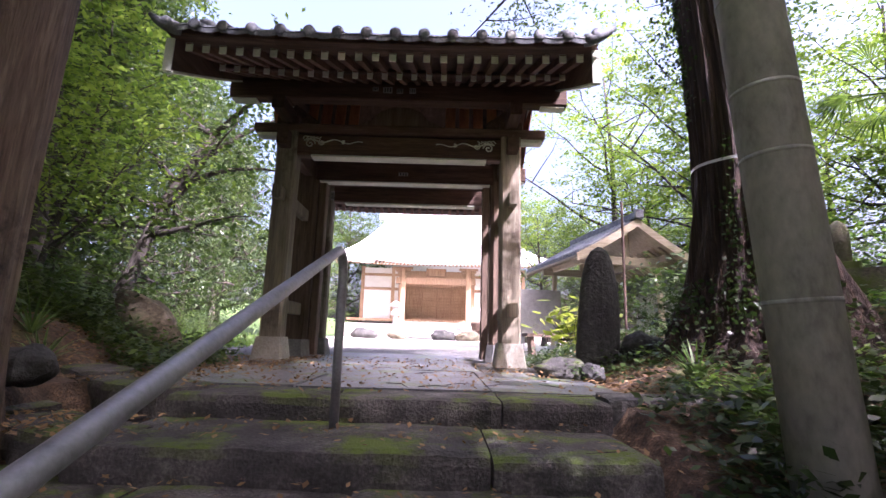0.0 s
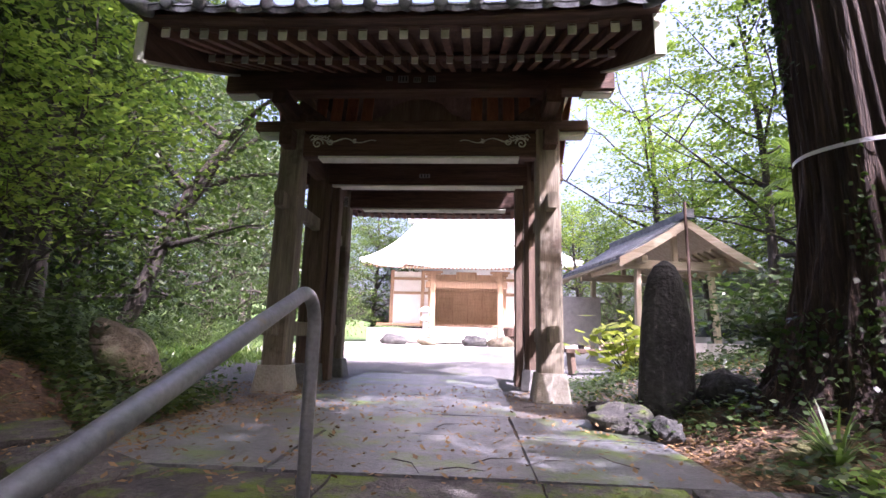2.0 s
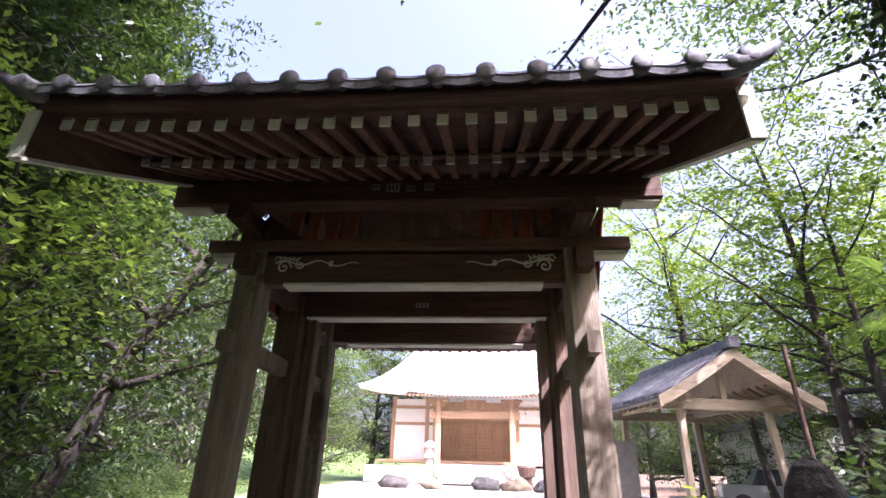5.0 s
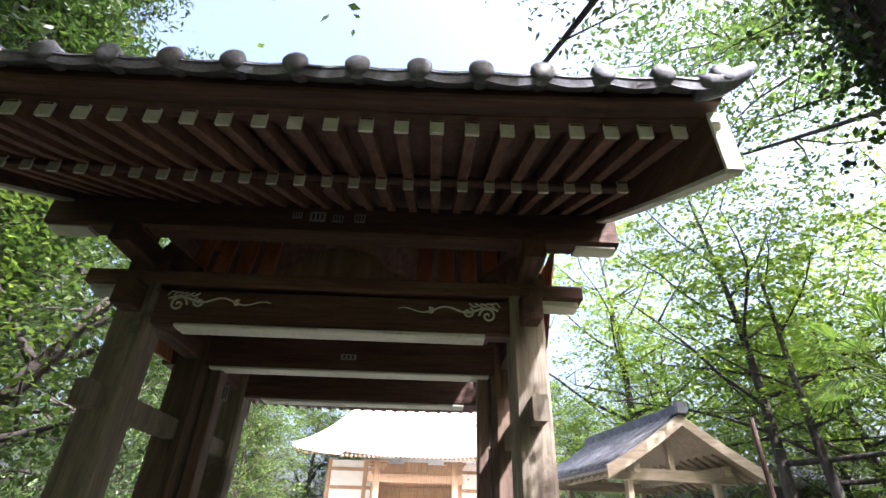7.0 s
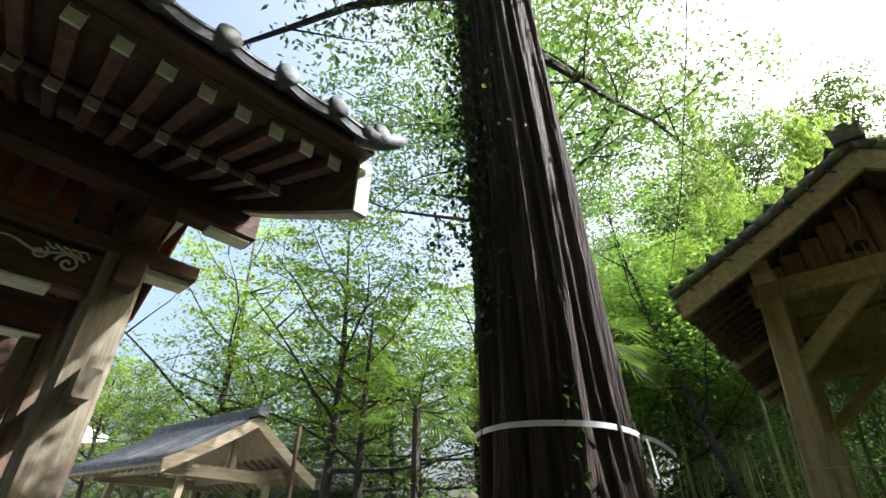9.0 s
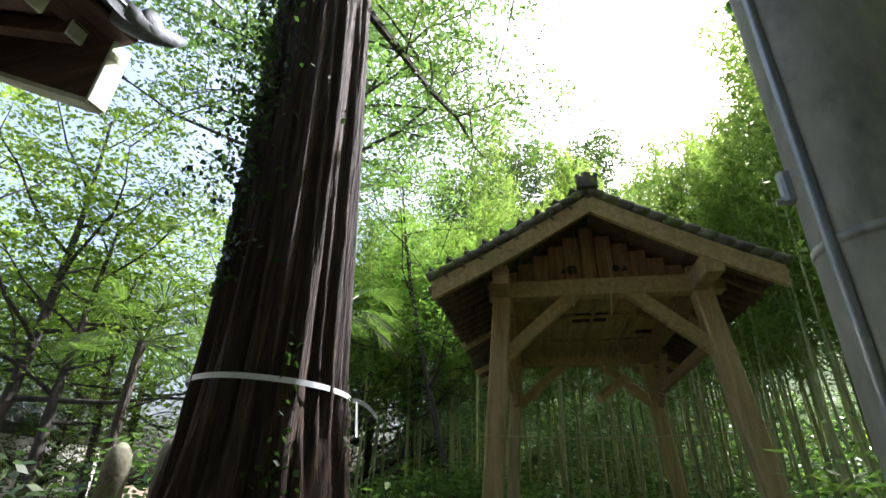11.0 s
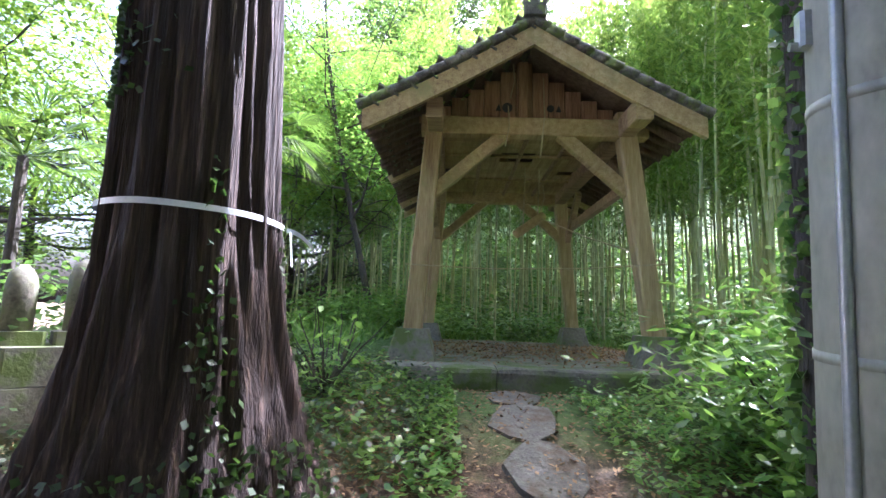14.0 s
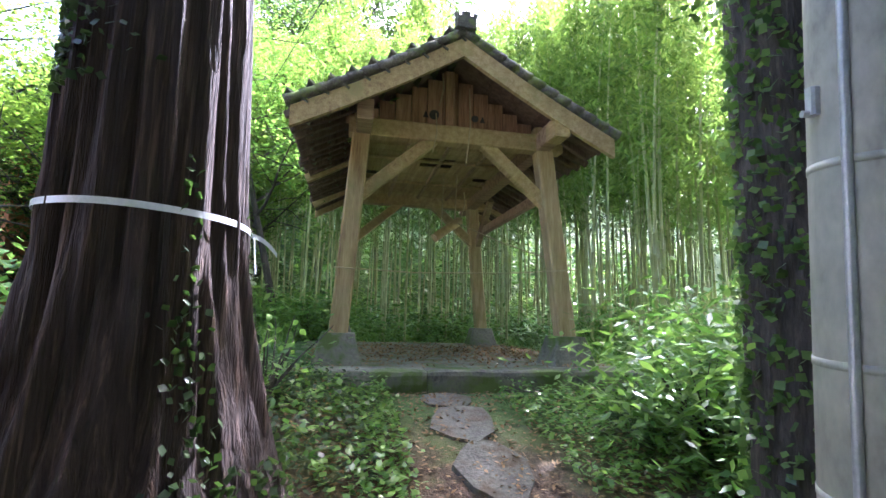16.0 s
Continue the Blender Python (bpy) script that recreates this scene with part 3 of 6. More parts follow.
def roof_z(y, x=0.0):
    """The underside of the roof boards, which sag towards the eaves and lift towards the gable ends."""
    d = abs(y - RIDGE_Y) / (RIDGE_Y - EAVE_Y)
    return 5.0 - 2.13 * d + 0.425 * d * d + 0.06 * (abs(x) / 2.2) ** 3


def build_gate():
    gate = thing("temple_gate", pose(0, 0, 0), "old dark timber temple gate with a tiled gable roof", "gate")
    sg = (-1, 1)
    for s in sg:
        for y, w, h, mt, bm, top in ((6.62, 0.29, 0.30, post_wood, base_stone, 3.28), (7.85, 0.36, 0.26, post_dark, dark_base, 4.3), (9.10, 0.27, 0.28, post_wood, dark_base, 3.28)):
            x = s * (1.64 if y != 7.85 else 1.66)
            if y == 7.85:
                part("base_stone", Geo().beam((x, y, -0.02), (x, y, h), 0.5, 0.44, (0, 1, 0), 0.1, (0.44, 0.38)), bm, gate)
                part("main_post", Geo().beam((x, y, h), (x, y, top), w, 0.30, (0, 1, 0), 0.05), mt, gate, "thick dark brown main post")
                part("door_jamb", Geo().beam((x - s * 0.26, y + 0.04, 0.02), (x - s * 0.26, y + 0.04, 2.93), 0.12, 0.2, (0, 1, 0)), post_dark, gate)
            else:
                part("base_stone", Geo().frustum((x, y, -0.02), 0.43, 0.34, h + 0.02), bm, gate, "pale tapered stone post base")
                part("post", Geo().beam((x, y, h), (x, y, top), w, w, (0, 1, 0), 0.03), mt, gate, "weathered grey square post")
        # rails that tie the posts from front to rear, with their ends showing
        for z, hh in ((2.30, 0.19), (0.74, 0.19)):
            part("side_rail", Geo().beam((s * 1.65, 6.27, z), (s * 1.65, 9.42, z), 0.12, hh, cut=0.015), post_wood, gate)
        part("side_tie", Geo().beam((s * 1.65, 6.3, 3.12), (s * 1.65, 9.4, 3.12), 0.16, 0.24), wood_y, gate)
    for y in (6.62, 9.10):
        d = 1 if y > 8 else -1
        part("head_beam", Geo().beam((-1.52, y, 3.09), (1.52, y, 3.09), 0.18, 0.32, cut=0.02), wood_x, gate, "dark carved tie beam")
        edge = Geo().beam((-1.28, y + d * 0.02, 2.915), (1.28, y + d * 0.02, 2.915), 0.2, 0.035)
        part("bottom_edge", edge, end_paint, gate, "pale painted lower edge of the beam")
        part("cap_beam", Geo().beam((-2.14, y, 3.34), (2.14, y, 3.34), 0.26, 0.13, cut=0.015), wood_x, gate)
        for s in sg:
            # pale strip puts the light on the beam end's underside into colour
            part("beam_end", Geo().beam((s * 1.79, y, 3.245), (s * 2.10, y, 3.245), 0.17, 0.06), end_paint, gate, "pale strip for the lit underside of the beam end")
    part("main_beam", Geo().beam((-1.95, 7.85, 3.11), (1.95, 7.85, 3.11), 0.26, 0.34), wood_x, gate)
    part("bottom_edge", Geo().beam((-1.45, 7.80, 2.925), (1.45, 7.80, 2.925), 0.2, 0.025), end_paint, gate, "pale painted lower edge of the beam")
    part("lintel", Geo().beam((-1.52, 9.10, 2.84 + 0.26), (1.52, 9.10, 2.84 + 0.26), 0.14, 0.30), wood_x, gate)
    for s in sg:
        carve = Geo()
        scroll(carve, s * 1.44, 3.08, 6.52, -s)
        part("carving", carve, end_paint, gate, "pale scroll carving on the beam", True)
    # zone between cap beam and purlin
    for y in (6.18, 9.52):
        part("purlin", Geo().beam((-2.36, y, 3.74), (2.36, y, 3.74), 0.2, 0.30, cut=0.02), wood_x, gate)
        for s in sg:
            part("purlin_end", Geo().beam((s * 2.0, y, 3.575), (s * 2.33, y, 3.575), 0.15, 0.035), end_paint, gate)
    for s in sg:
        for x in (s * 1.64,):
            for d, y in ((-1, 6.62), (1, 9.10)):
                g = Geo()
                g.beam((x, y + d * -0.25, 3.50), (x, y + d * 0.62, 3.50), 0.17, 0.2)
                g.box((x, y, 3.44), (0.34, 0.3, 0.12))
                g.beam((x, y + d * 0.30, 3.62), (x, y + d * 0.52, 3.62), 0.22, 0.10)
                g.beam((x - s * 0.35, y, 3.42), (x - s * 0.02, y, 3.66), 0.14, 0.16)
                part("bracket", g, wood_y, gate, "dark curved bracket arm")
            part("gable_beam", Geo().beam((x, 5.7, 3.98), (x, 10.0, 3.98), 0.2, 0.22), wood_y, gate)
        part("gable_strut", Geo().beam((s * 1.64, 7.85, 4.05), (s * 1.64, 7.85, 4.85), 0.24, 0.2, (0, 1, 0)), wood_y, gate)
    # frog-leg panel with its shield
    g = Geo()
    prof = [(-0.62, 0.0), (-0.55, 0.06), (-0.42, 0.10), (-0.30, 0.24), (-0.12, 0.31), (0.12, 0.31), (0.30, 0.24), (0.42, 0.10), (0.55, 0.06), (0.62, 0.0)]
    k = len(prof)
    g.put([(x, 6.54, 3.41 + z) for x, z in prof] + [(x, 6.66, 3.41 + z) for x, z in prof], [tuple(range(k)), tuple(range(2 * k - 1, k - 1, -1))] + [(i, i + k, (i + 1) % k + k, (i + 1) % k) for i in range(k)])
    part("frog_leg_panel", g, post_dark, gate, "dark carved shield panel")
    for i in range(14):
        x = -1.38 + i * 2.76 / 13
        if abs(x) > 0.55:
            part("lattice_board", Geo().beam((x, 6.74, 3.41), (x, 6.86, 4.0), 0.15, 0.03, (0, 1, 0)), red_wood, gate)
    # roof: boards, two rows of rafters, eaves board, tiles
    for d in (-1, 1):
        def under(u, v, off=0.0):
            y = RIDGE_Y + d * (RIDGE_Y - EAVE_Y) * v
            x = -2.3 + 4.6 * u
            return (x, y, roof_z(y, x) + off)
        part("roof_deck", Geo().sheet(lambda u, v: under(u, v, 0.12) if d > 0 else under(1 - u, v, 0.12), 12, 14, 0.04), wood_y, gate)
        eave = RIDGE_Y + d * (RIDGE_Y - EAVE_Y)
        low = RIDGE_Y + d * 2.55
        for i in range(24):
            x = -2.1 + 4.2 * i / 23
            for y0, y1, off, w, h in ((low - d * 0.45, eave + d * 0.0, 0.0, 0.068, 0.085), (RIDGE_Y + d * 1.0, low, -0.095, 0.064, 0.085)):
                ym = (y0 + y1) / 2
                ra = part("rafter", Geo().beam((x, y0, roof_z(y0, x) + off), (x, ym, roof_z(ym, x) + off - 0.006), w, h, cut=0.004).beam((x, ym, roof_z(ym, x) + off - 0.006), (x, y1, roof_z(y1, x) + off), w, h, cut=0.004), red_y, gate)
                if d < 0:
                    part("end_cap", Geo().beam((x, y1 + 0.004, roof_z(y1, x) + off), (x, y1 - 0.012, roof_z(y1, x) + off), w + 0.006, h + 0.008, cut=0.003), end_paint, ra, "pale painted rafter end")
        part("rafter_rail", Geo().beam((-2.16, low - d * 0.03, roof_z(low) - 0.03), (2.16, low - d * 0.03, roof_z(low) - 0.03), 0.07, 0.055), wood_x, gate)
        for k in range(8):
            xa, xb = -2.24 + 4.48 * k / 8, -2.24 + 4.48 * (k + 1) / 8
            part("eaves_board", Geo().beam((xa, eave + d * 0.0, roof_z(eave, xa) + 0.105), (xb, eave, roof_z(eave, xb) + 0.105), 0.11, 0.12, cut=0.006), wood_x, gate)
            part("tile_batten", Geo().beam((xa, eave + d * 0.125, roof_z(eave, xa) + 0.088), (xb, eave + d * 0.125, roof_z(eave, xb) + 0.088), 0.13, 0.11, cut=0.012), wood_x, gate)
        # tiles: pans and covers
        pitch = 0.293
        cols = 15
        for i in range(cols + 1):
            x = -2.2 + pitch * i
            pts = [(x, RIDGE_Y + d * (3.60 - 3.4 * j / 10), roof_z(RIDGE_Y + d * (3.60 - 3.4 * j / 10), x) + 0.2) for j in range(11)]
            cov = part("cover_tile", Geo().tube(pts, 0.052, 10), kawara, gate, smooth=True)
            if d < 0:
                y, z = pts[0][1], pts[0][2]
                disc = Geo().tube([(x, y + 0.03, z), (x, y - 0.012, z), (x, y - 0.022, z), (x, y - 0.028, z)], [0.060, 0.060, 0.046, 0.015], 16)
                part("end_disc", disc, kawara, cov, "round moulded end tile", True)
            if i < cols:
                pan = Geo()
                pan.sheet(lambda u, v: (x + pitch * (u if d > 0 else 1 - u), RIDGE_Y + d * (0.2 + 3.4 * v), roof_z(RIDGE_Y + d * (0.2 + 3.4 * v), x) + 0.197 - 0.015 * math.sin(math.pi * u)), 6, 10, 0.03)
                part("pan_tile", pan, kawara, gate, smooth=True)
                if d < 0:
                    lip = Geo()
                    lip.sheet(lambda u, v: (x + pitch * (1 - u), EAVE_Y - 0.305 + 0.012 * v, roof_z(EAVE_Y - 0.3, x) + 0.2 - 0.018 * math.sin(math.pi * u) - 0.055 * v * (0.7 + 0.3 * math.sin(math.pi * u))), 8, 3, 0.015)
                    part("lip_tile", lip, kawara, gate, smooth=True)
    part("ridge", Geo().beam((-2.25, RIDGE_Y, 5.45), (2.25, RIDGE_Y, 5.45), 0.34, 0.4).tube([(-2.3, RIDGE_Y, 5.7), (2.3, RIDGE_Y, 5.7)], 0.1, 10), kawara, gate, "stacked ridge tiles")
    for s in sg:
        # bargeboards in segments, pale lower edge
        for d in (-1, 1):
            g, e = Geo(), Geo()
            n = 10
            ring, edge = [], []
            for j in range(n + 1):
                y = RIDGE_Y + d * (RIDGE_Y - EAVE_Y + 0.10) * j / n
                hh = 0.26 + 0.10 * (j / n) ** 3
                z = roof_z(y, 2.25) + 0.05 - hh / 2
                prev = (s * 2.24, y, z, hh)
                ring.append([(s * 2.24 + a, y, z + b * hh / 2) for a, b in ((-0.037, -1), (0.037, -1), (0.037, 1), (-0.037, 1))])
                edge.append([(s * 2.24 + a, y, z - hh / 2 + b) for a, b in ((-0.043, -0.02), (0.043, -0.02), (0.043, 0.006), (-0.043, 0.006))])
            g.loft(ring)
            e.loft(edge)
            bg = part("bargeboard", g, wood_y, gate)
            part("lower_edge", e, end_paint, bg, "pale painted lower edge")
            if d < 0:
                part("barge_end", Geo().beam((s * 2.24, EAVE_Y - 0.112, prev[2] - 0.19), (s * 2.24, EAVE_Y - 0.112, prev[2] + 0.18), 0.09, 0.02, (0, 1, 0), 0.003), end_paint, bg, "pale painted board end")
                tip = Geo()
                pts = [(s * (2.08 + 0.06 * j), EAVE_Y - 0.25 - 0.008 * j, roof_z(EAVE_Y - 0.3) + 0.21 + 0.0055 * j * j) for j in range(6)]
                tip.tube(pts, [0.065, 0.065, 0.06, 0.052, 0.042, 0.022], 8)
                part("corner_tile", tip, kawara, gate, "upturned corner tile", True)
                knob = Geo().tube([(s * 1.98, EAVE_Y + 0.1, roof_z(EAVE_Y) + 0.28), (s * 1.98, EAVE_Y + 0.1, roof_z(EAVE_Y) + 0.34), (s * 1.98, EAVE_Y + 0.1, roof_z(EAVE_Y) + 0.36), (s * 1.98, EAVE_Y + 0.1, roof_z(EAVE_Y) + 0.40), (s * 1.98, EAVE_Y + 0.1, roof_z(EAVE_Y) + 0.44)], [0.09, 0.08, 0.11, 0.1, 0.03], 10)
                part("corner_ornament", knob, kawara, gate, "small lion-shaped tile ornament", True)
        part("gable_boards", Geo().sheet(lambda u, v: (s * 1.72, 6.4 + 2.9 * u, 3.9 + (roof_z(6.4 + 2.9 * u) + 0.1 - 3.9) * v), 14, 2), red_wood, gate, "red-brown gable boarding")
        for j in range(7):
            y = 6.95 + 1.84 * j / 6
            part("gable_slat", Geo().beam((s * 1.86, y, 2.95), (s * 2.02, y, 3.98), 0.3, 0.025, (1, 0, 0)), red_wood, gate)
    # small paper votive labels on the beams
    for x, y, z, w, h in ((-0.15, 6.07, 3.74, 0.13, 0.09), (0.02, 6.07, 3.73, 0.09, 0.07), (0.2, 6.07, 3.74, 0.09, 0.08), (-0.32, 6.07, 3.75, 0.08, 0.06), (-0.03, 7.71, 3.08, 0.16, 0.06), (0.05, 9.02, 3.06, 0.16, 0.05), (-1.2, 7.66, 2.65, 0.06, 0.16)):
        lab = part("votive_label", Geo().box((x, y, z), (w, 0.006, h), 0.001), paper, gate, "small faded paper label")
        for k in range(3):
            part("ink_bar", Geo().box((x + (k - 1) * w * 0.28, y - 0.005, z), (w * 0.14, 0.004, h * 0.7), 0.001), ink, lab)


build_gate()


# ---- bell pavilion ----
def build_bell():
    hut = thing("bell_pavilion", BELL, "open honey-brown timber bell pavilion with a mossy tiled gable roof", "pavilion")
    D, FT = 4.1, 1.5
    for s in (-1, 1):
        TP = 1.31 if s < 0 else 1.2
        for k, y in enumerate((0.0, D)):
            iy = 0.12 if k == 0 else -0.12
            part("plinth", Geo().frustum((s * FT, y, 0.98), 0.60, 0.40, 0.38), slab_stone, hut, "tapered mossy stone plinth")
            part("post", Geo().beam((s * FT, y, 1.34), (s * TP, y + iy, 4.28), 0.235, 0.235, (0, 1, 0), 0.02), honey_z, hut, "leaning square timber post")
        part("plate_beam", Geo().beam((s * (TP - 0.0), -0.5, 4.06), (s * TP, D + 0.5, 4.06), 0.2, 0.26), honey_x, hut)
        part("beam_nose", Geo().beam((s * TP, -0.62, 4.06 - 0.02), (s * TP, -0.34, 4.06 - 0.02), 0.21, 0.25), honey_y, hut, "squared pale beam nose") if s > 0 else None
        part("side_tie", Geo().beam((s * 1.4, 0.05, 3.42), (s * 1.4, D - 0.05, 3.42), 0.1, 0.16), honey_x, hut)
    for y in (0.1, D - 0.1):
        part("tie_beam", Geo().beam((-1.5, y, 4.05), (1.5, y, 4.05), 0.2, 0.24), honey_y, hut)
        for s in (-1, 1):
            part("brace", Geo().beam((s * 1.36, y, 3.1), (s * 0.36, y, 3.98), 0.13, 0.17), honey_y, hut, "diagonal knee brace")
    for s in (-1, 1):
        for y, d in ((0.12, 1), (D - 0.12, -1)):
            part("brace", Geo().beam((s * 1.37, y, 3.15), (s * 1.37, y + d * 0.95, 3.95), 0.11, 0.15), honey_x, hut, "diagonal knee brace")
    # boarded ceiling with battens
    for j in range(16):
        y = 0.16 + (D - 0.4) * j / 16
        if j in (5, 6):
            part("ceiling_board", Geo().beam((-1.3, y + 0.12, 4.14), (-0.3, y + 0.12, 4.14), 0.225, 0.02), honey_y, hut)
            part("ceiling_board", Geo().beam((0.25, y + 0.12, 4.14), (1.3, y + 0.12, 4.14), 0.225, 0.02), honey_y, hut)
        elif j == 9:
            part("ceiling_board", Geo().beam((-0.8, y + 0.12, 4.14), (0.8, y + 0.12, 4.14), 0.225, 0.02), honey_y, hut)
        else:
            part("ceiling_board", Geo().beam((-1.3, y + 0.12, 4.14), (1.3, y + 0.12, 4.14), 0.225, 0.02), honey_y, hut)
    for x in (-0.62, 0.0, 0.62):
        part("ceiling_batten", Geo().beam((x, 0.1, 4.11), (x, D - 0.15, 4.11), 0.06, 0.05), honey_x, hut)
    for y in (1.4, 2.75):
        part("ceiling_batten", Geo().beam((-1.3, y, 4.10), (1.3, y, 4.10), 0.06, 0.05), honey_y, hut)
    # gable boards and king post
    AP, EV, HW, Y0, Y1 = 5.09, 3.95, 2.05, -0.62, D + 0.62
    def line(x):
        t = abs(x) / HW
        return AP - (AP - EV) * (t * 1.12 - 0.12 * t * t)
    for j in range(13):
        x = -1.32 + 2.64 * j / 12
        top = line(x) - 0.08
        if top > 4.2:
            for y in (0.16, D - 0.16):
                part("gable_board", Geo().beam((x, y, 4.12), (x, y, top), 0.212, 0.024, (0, 1, 0), 0.004), gable_wood, hut)
    for x, r in ((-0.35, 0.07), (0.235, 0.05)):
        part("knot_hole", Geo().tube([(x, 0.146, 4.36), (x, 0.136, 4.36)], r, 14), ink, hut, "dark round knot hole")
    for x in (-0.47, 0.345):
        part("bird_gap", Geo().put([(x - 0.04, 0.138, 4.31), (x + 0.04, 0.138, 4.31), (x, 0.138, 4.41)], [(0, 1, 2)]), ink, hut, "dark gap in the boards")
    part("king_post", Geo().beam((-0.03, 0.1, 4.15), (-0.03, 0.1, 4.98), 0.13, 0.09, (0, 1, 0)), gable_wood, hut)
    for s in (-1, 1):
        for y in (Y0 + 0.02, Y1 - 0.02):
            g, n = Geo(), 6
            g.loft([[(s * HW * j / n, y + a, line(HW * j / n) - 0.13 + b) for a, b in ((-0.035, -0.125), (0.035, -0.125), (0.035, 0.125), (-0.035, 0.125))] for j in range(n + 1)])
            part("bargeboard", g, honey_y, hut, "wide pale bargeboard")
        for y in (D / 2, D - 0.12):
            part("principal_rafter", Geo().beam((s * 0.05, y - 0.05, AP - 0.2), (s * 2.05, y - 0.05, line(2.05) - 0.14), 0.1, 0.14), honey_y, hut)
        # lower roof boards laid along the slope, ragged at the eaves
        # boards and eaves rafters take dark post timber, putting underside shade into the colour
        rr = random.Random(3 + s)
        nb = 22
        for j in range(9):
            x0 = s * HW * (0.02 + 0.98 * j / 9)
            x1 = s * HW * (0.02 + 0.98 * (j + 1.12) / 9)
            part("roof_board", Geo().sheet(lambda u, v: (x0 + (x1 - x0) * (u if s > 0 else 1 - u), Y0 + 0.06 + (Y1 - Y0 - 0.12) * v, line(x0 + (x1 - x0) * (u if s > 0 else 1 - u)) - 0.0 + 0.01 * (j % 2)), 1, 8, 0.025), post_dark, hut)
        for j in range(nb):
            y = Y0 + 0.12 + (Y1 - Y0 - 0.24) * j / (nb - 1)
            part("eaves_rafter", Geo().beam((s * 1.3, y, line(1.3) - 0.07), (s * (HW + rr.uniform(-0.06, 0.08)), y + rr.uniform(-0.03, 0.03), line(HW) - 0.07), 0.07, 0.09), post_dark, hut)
        # pan tiles in courses: shared mesh
        tile = Geo()
        tile.sheet(lambda u, v: (0.285 * (v - 0.5), 0.27 * (u - 0.5), 0.035 * math.cos(u * math.pi * 2) * (0.6 if u < 0.5 else 1.0) + 0.01), 6, 2, 0.018)
        me = tile.mesh("roof_tile", mossy_tile, True)
        n = 9
        for i in range(n):
            xm = HW * (i + 0.5) / n * 1.03
            slope = math.degrees(math.atan2(line(xm + 0.1) - line(xm - 0.1), 0.2))
            for j in range(20):
                y = Y0 + 0.1 + (Y1 - Y0 - 0.2) * j / 19
                ob = part("roof_tile", me, None, hut)
                ob.matrix_local = pose(s * xm, y, line(xm) + 0.065 + rr.uniform(-0.006, 0.012), rr.uniform(-2, 2), -s * slope + s * 5 + rr.uniform(-2, 2), (0 if s > 0 else 180) + rr.uniform(-3, 3))
        # verge tiles along the gables
        for yv in (Y0 + 0.0, Y1):
            for i in range(12):
                xm = HW * (i + 0.5) / 12 * 1.03
                sl = line(xm + 0.1) - line(xm - 0.1)
                g = Geo().tube([(s * (xm - 0.1), yv, line(xm - 0.1) + 0.075), (s * (xm + 0.1), yv, line(xm + 0.1) + 0.09)], [0.058, 0.066], 8)
                part("verge_tile", g, mossy_tile, hut, smooth=True)
    rg = Geo()
    for j in range(14):
        y = Y0 - 0.02 + (Y1 - Y0) * j / 14
        rg.beam((0, y, AP + 0.10), (0, y + 0.37, AP + 0.105), 0.26 - 0.01 * (j % 2), 0.16, cut=0.04)
    rg.tube([(0, Y0 - 0.05, AP + 0.19), (0, Y1, AP + 0.19)], 0.06, 8)
    part("ridge", rg, mossy_tile, hut, "mossy stacked ridge tiles")
    part("ridge_ornament", Geo().box((0, Y0 - 0.05, AP + 0.17), (0.28, 0.08, 0.16), 0.03).beam((0, Y0 - 0.05, AP + 0.24), (0, Y0 - 0.05, AP + 0.31), 0.12, 0.07, (0, 1, 0), 0.02).beam((-0.1, Y0 - 0.05, AP + 0.23), (-0.13, Y0 - 0.05, AP + 0.29), 0.06, 0.06, (0, 1, 0)).beam((0.1, Y0 - 0.05, AP + 0.23), (0.13, Y0 - 0.05, AP + 0.29), 0.06, 0.06, (0, 1, 0)), mossy_tile, hut, "crown-shaped ridge end tile")
    # the roof sits a little off the middle of the posts
    for ob in hut.children:
        if ob.name.split(".")[0] in ("bargeboard", "principal_rafter", "roof_board", "eaves_rafter", "roof_tile", "verge_tile", "ridge", "ridge_ornament", "gable_board", "king_post"):
            ob.location.x -= 0.12
    # the bell striker and ropes
    log = thing("bell_striker", BELL, "round log striker hung on ropes under the pavilion", "striker")
    part("log", Geo().tube([(0.02, 1.9, 2.92), (0.52, 2.15, 3.3)], 0.075, 12), honey_y, log)
    for x, y, z in ((0.15, 1.96, 3.05), (0.42, 2.1, 3.25)):
        part("rope", Geo().tube([(x, y, z), (x + 0.02, y, 4.1)], 0.012, 6), rope_mat, log)
    ropes = Geo()
    ropes.tube([(-1.62, -0.14, 2.15), (-0.6, -0.14, 2.12), (0.6, -0.14, 2.16), (1.62, -0.14, 2.25)], 0.008, 5)
    solid("rope_line", ropes, rope_mat, BELL, "thin rope tied across the front posts", "rope")
    ropes = Geo()
    ropes.tube([(0.45, 2.1, 3.25), (0.95, 1.0, 2.75), (1.55, -0.1, 2.3)], 0.01, 5)
    solid("rope_line", ropes, rope_mat, BELL, "slack rope from the striker to a post", "rope")
    for x, y, z0, z1 in ((-0.36, -0.05, 4.3, 3.75), (0.1, -0.05, 4.7, 3.6), (-0.33, -0.3, 4.75, 4.3), (0.28, 0.9, 3.5, 3.1)):
        solid("hanging_cord", Geo().tube([(x, y, z0), (x + 0.02, y, (z0 + z1) / 2), (x - 0.03, y + 0.02, z1)], 0.009, 5), rope_mat, BELL, "frayed cord hanging from the beam", "cord", "hanging cords")
    # slab
    rr = random.Random(8)
    base = thing("pavilion_base", BELL, "mossy stone slab under the bell pavilion", "plinth", kind="structure")
    xs = [-2.15, -0.52, 2.1]
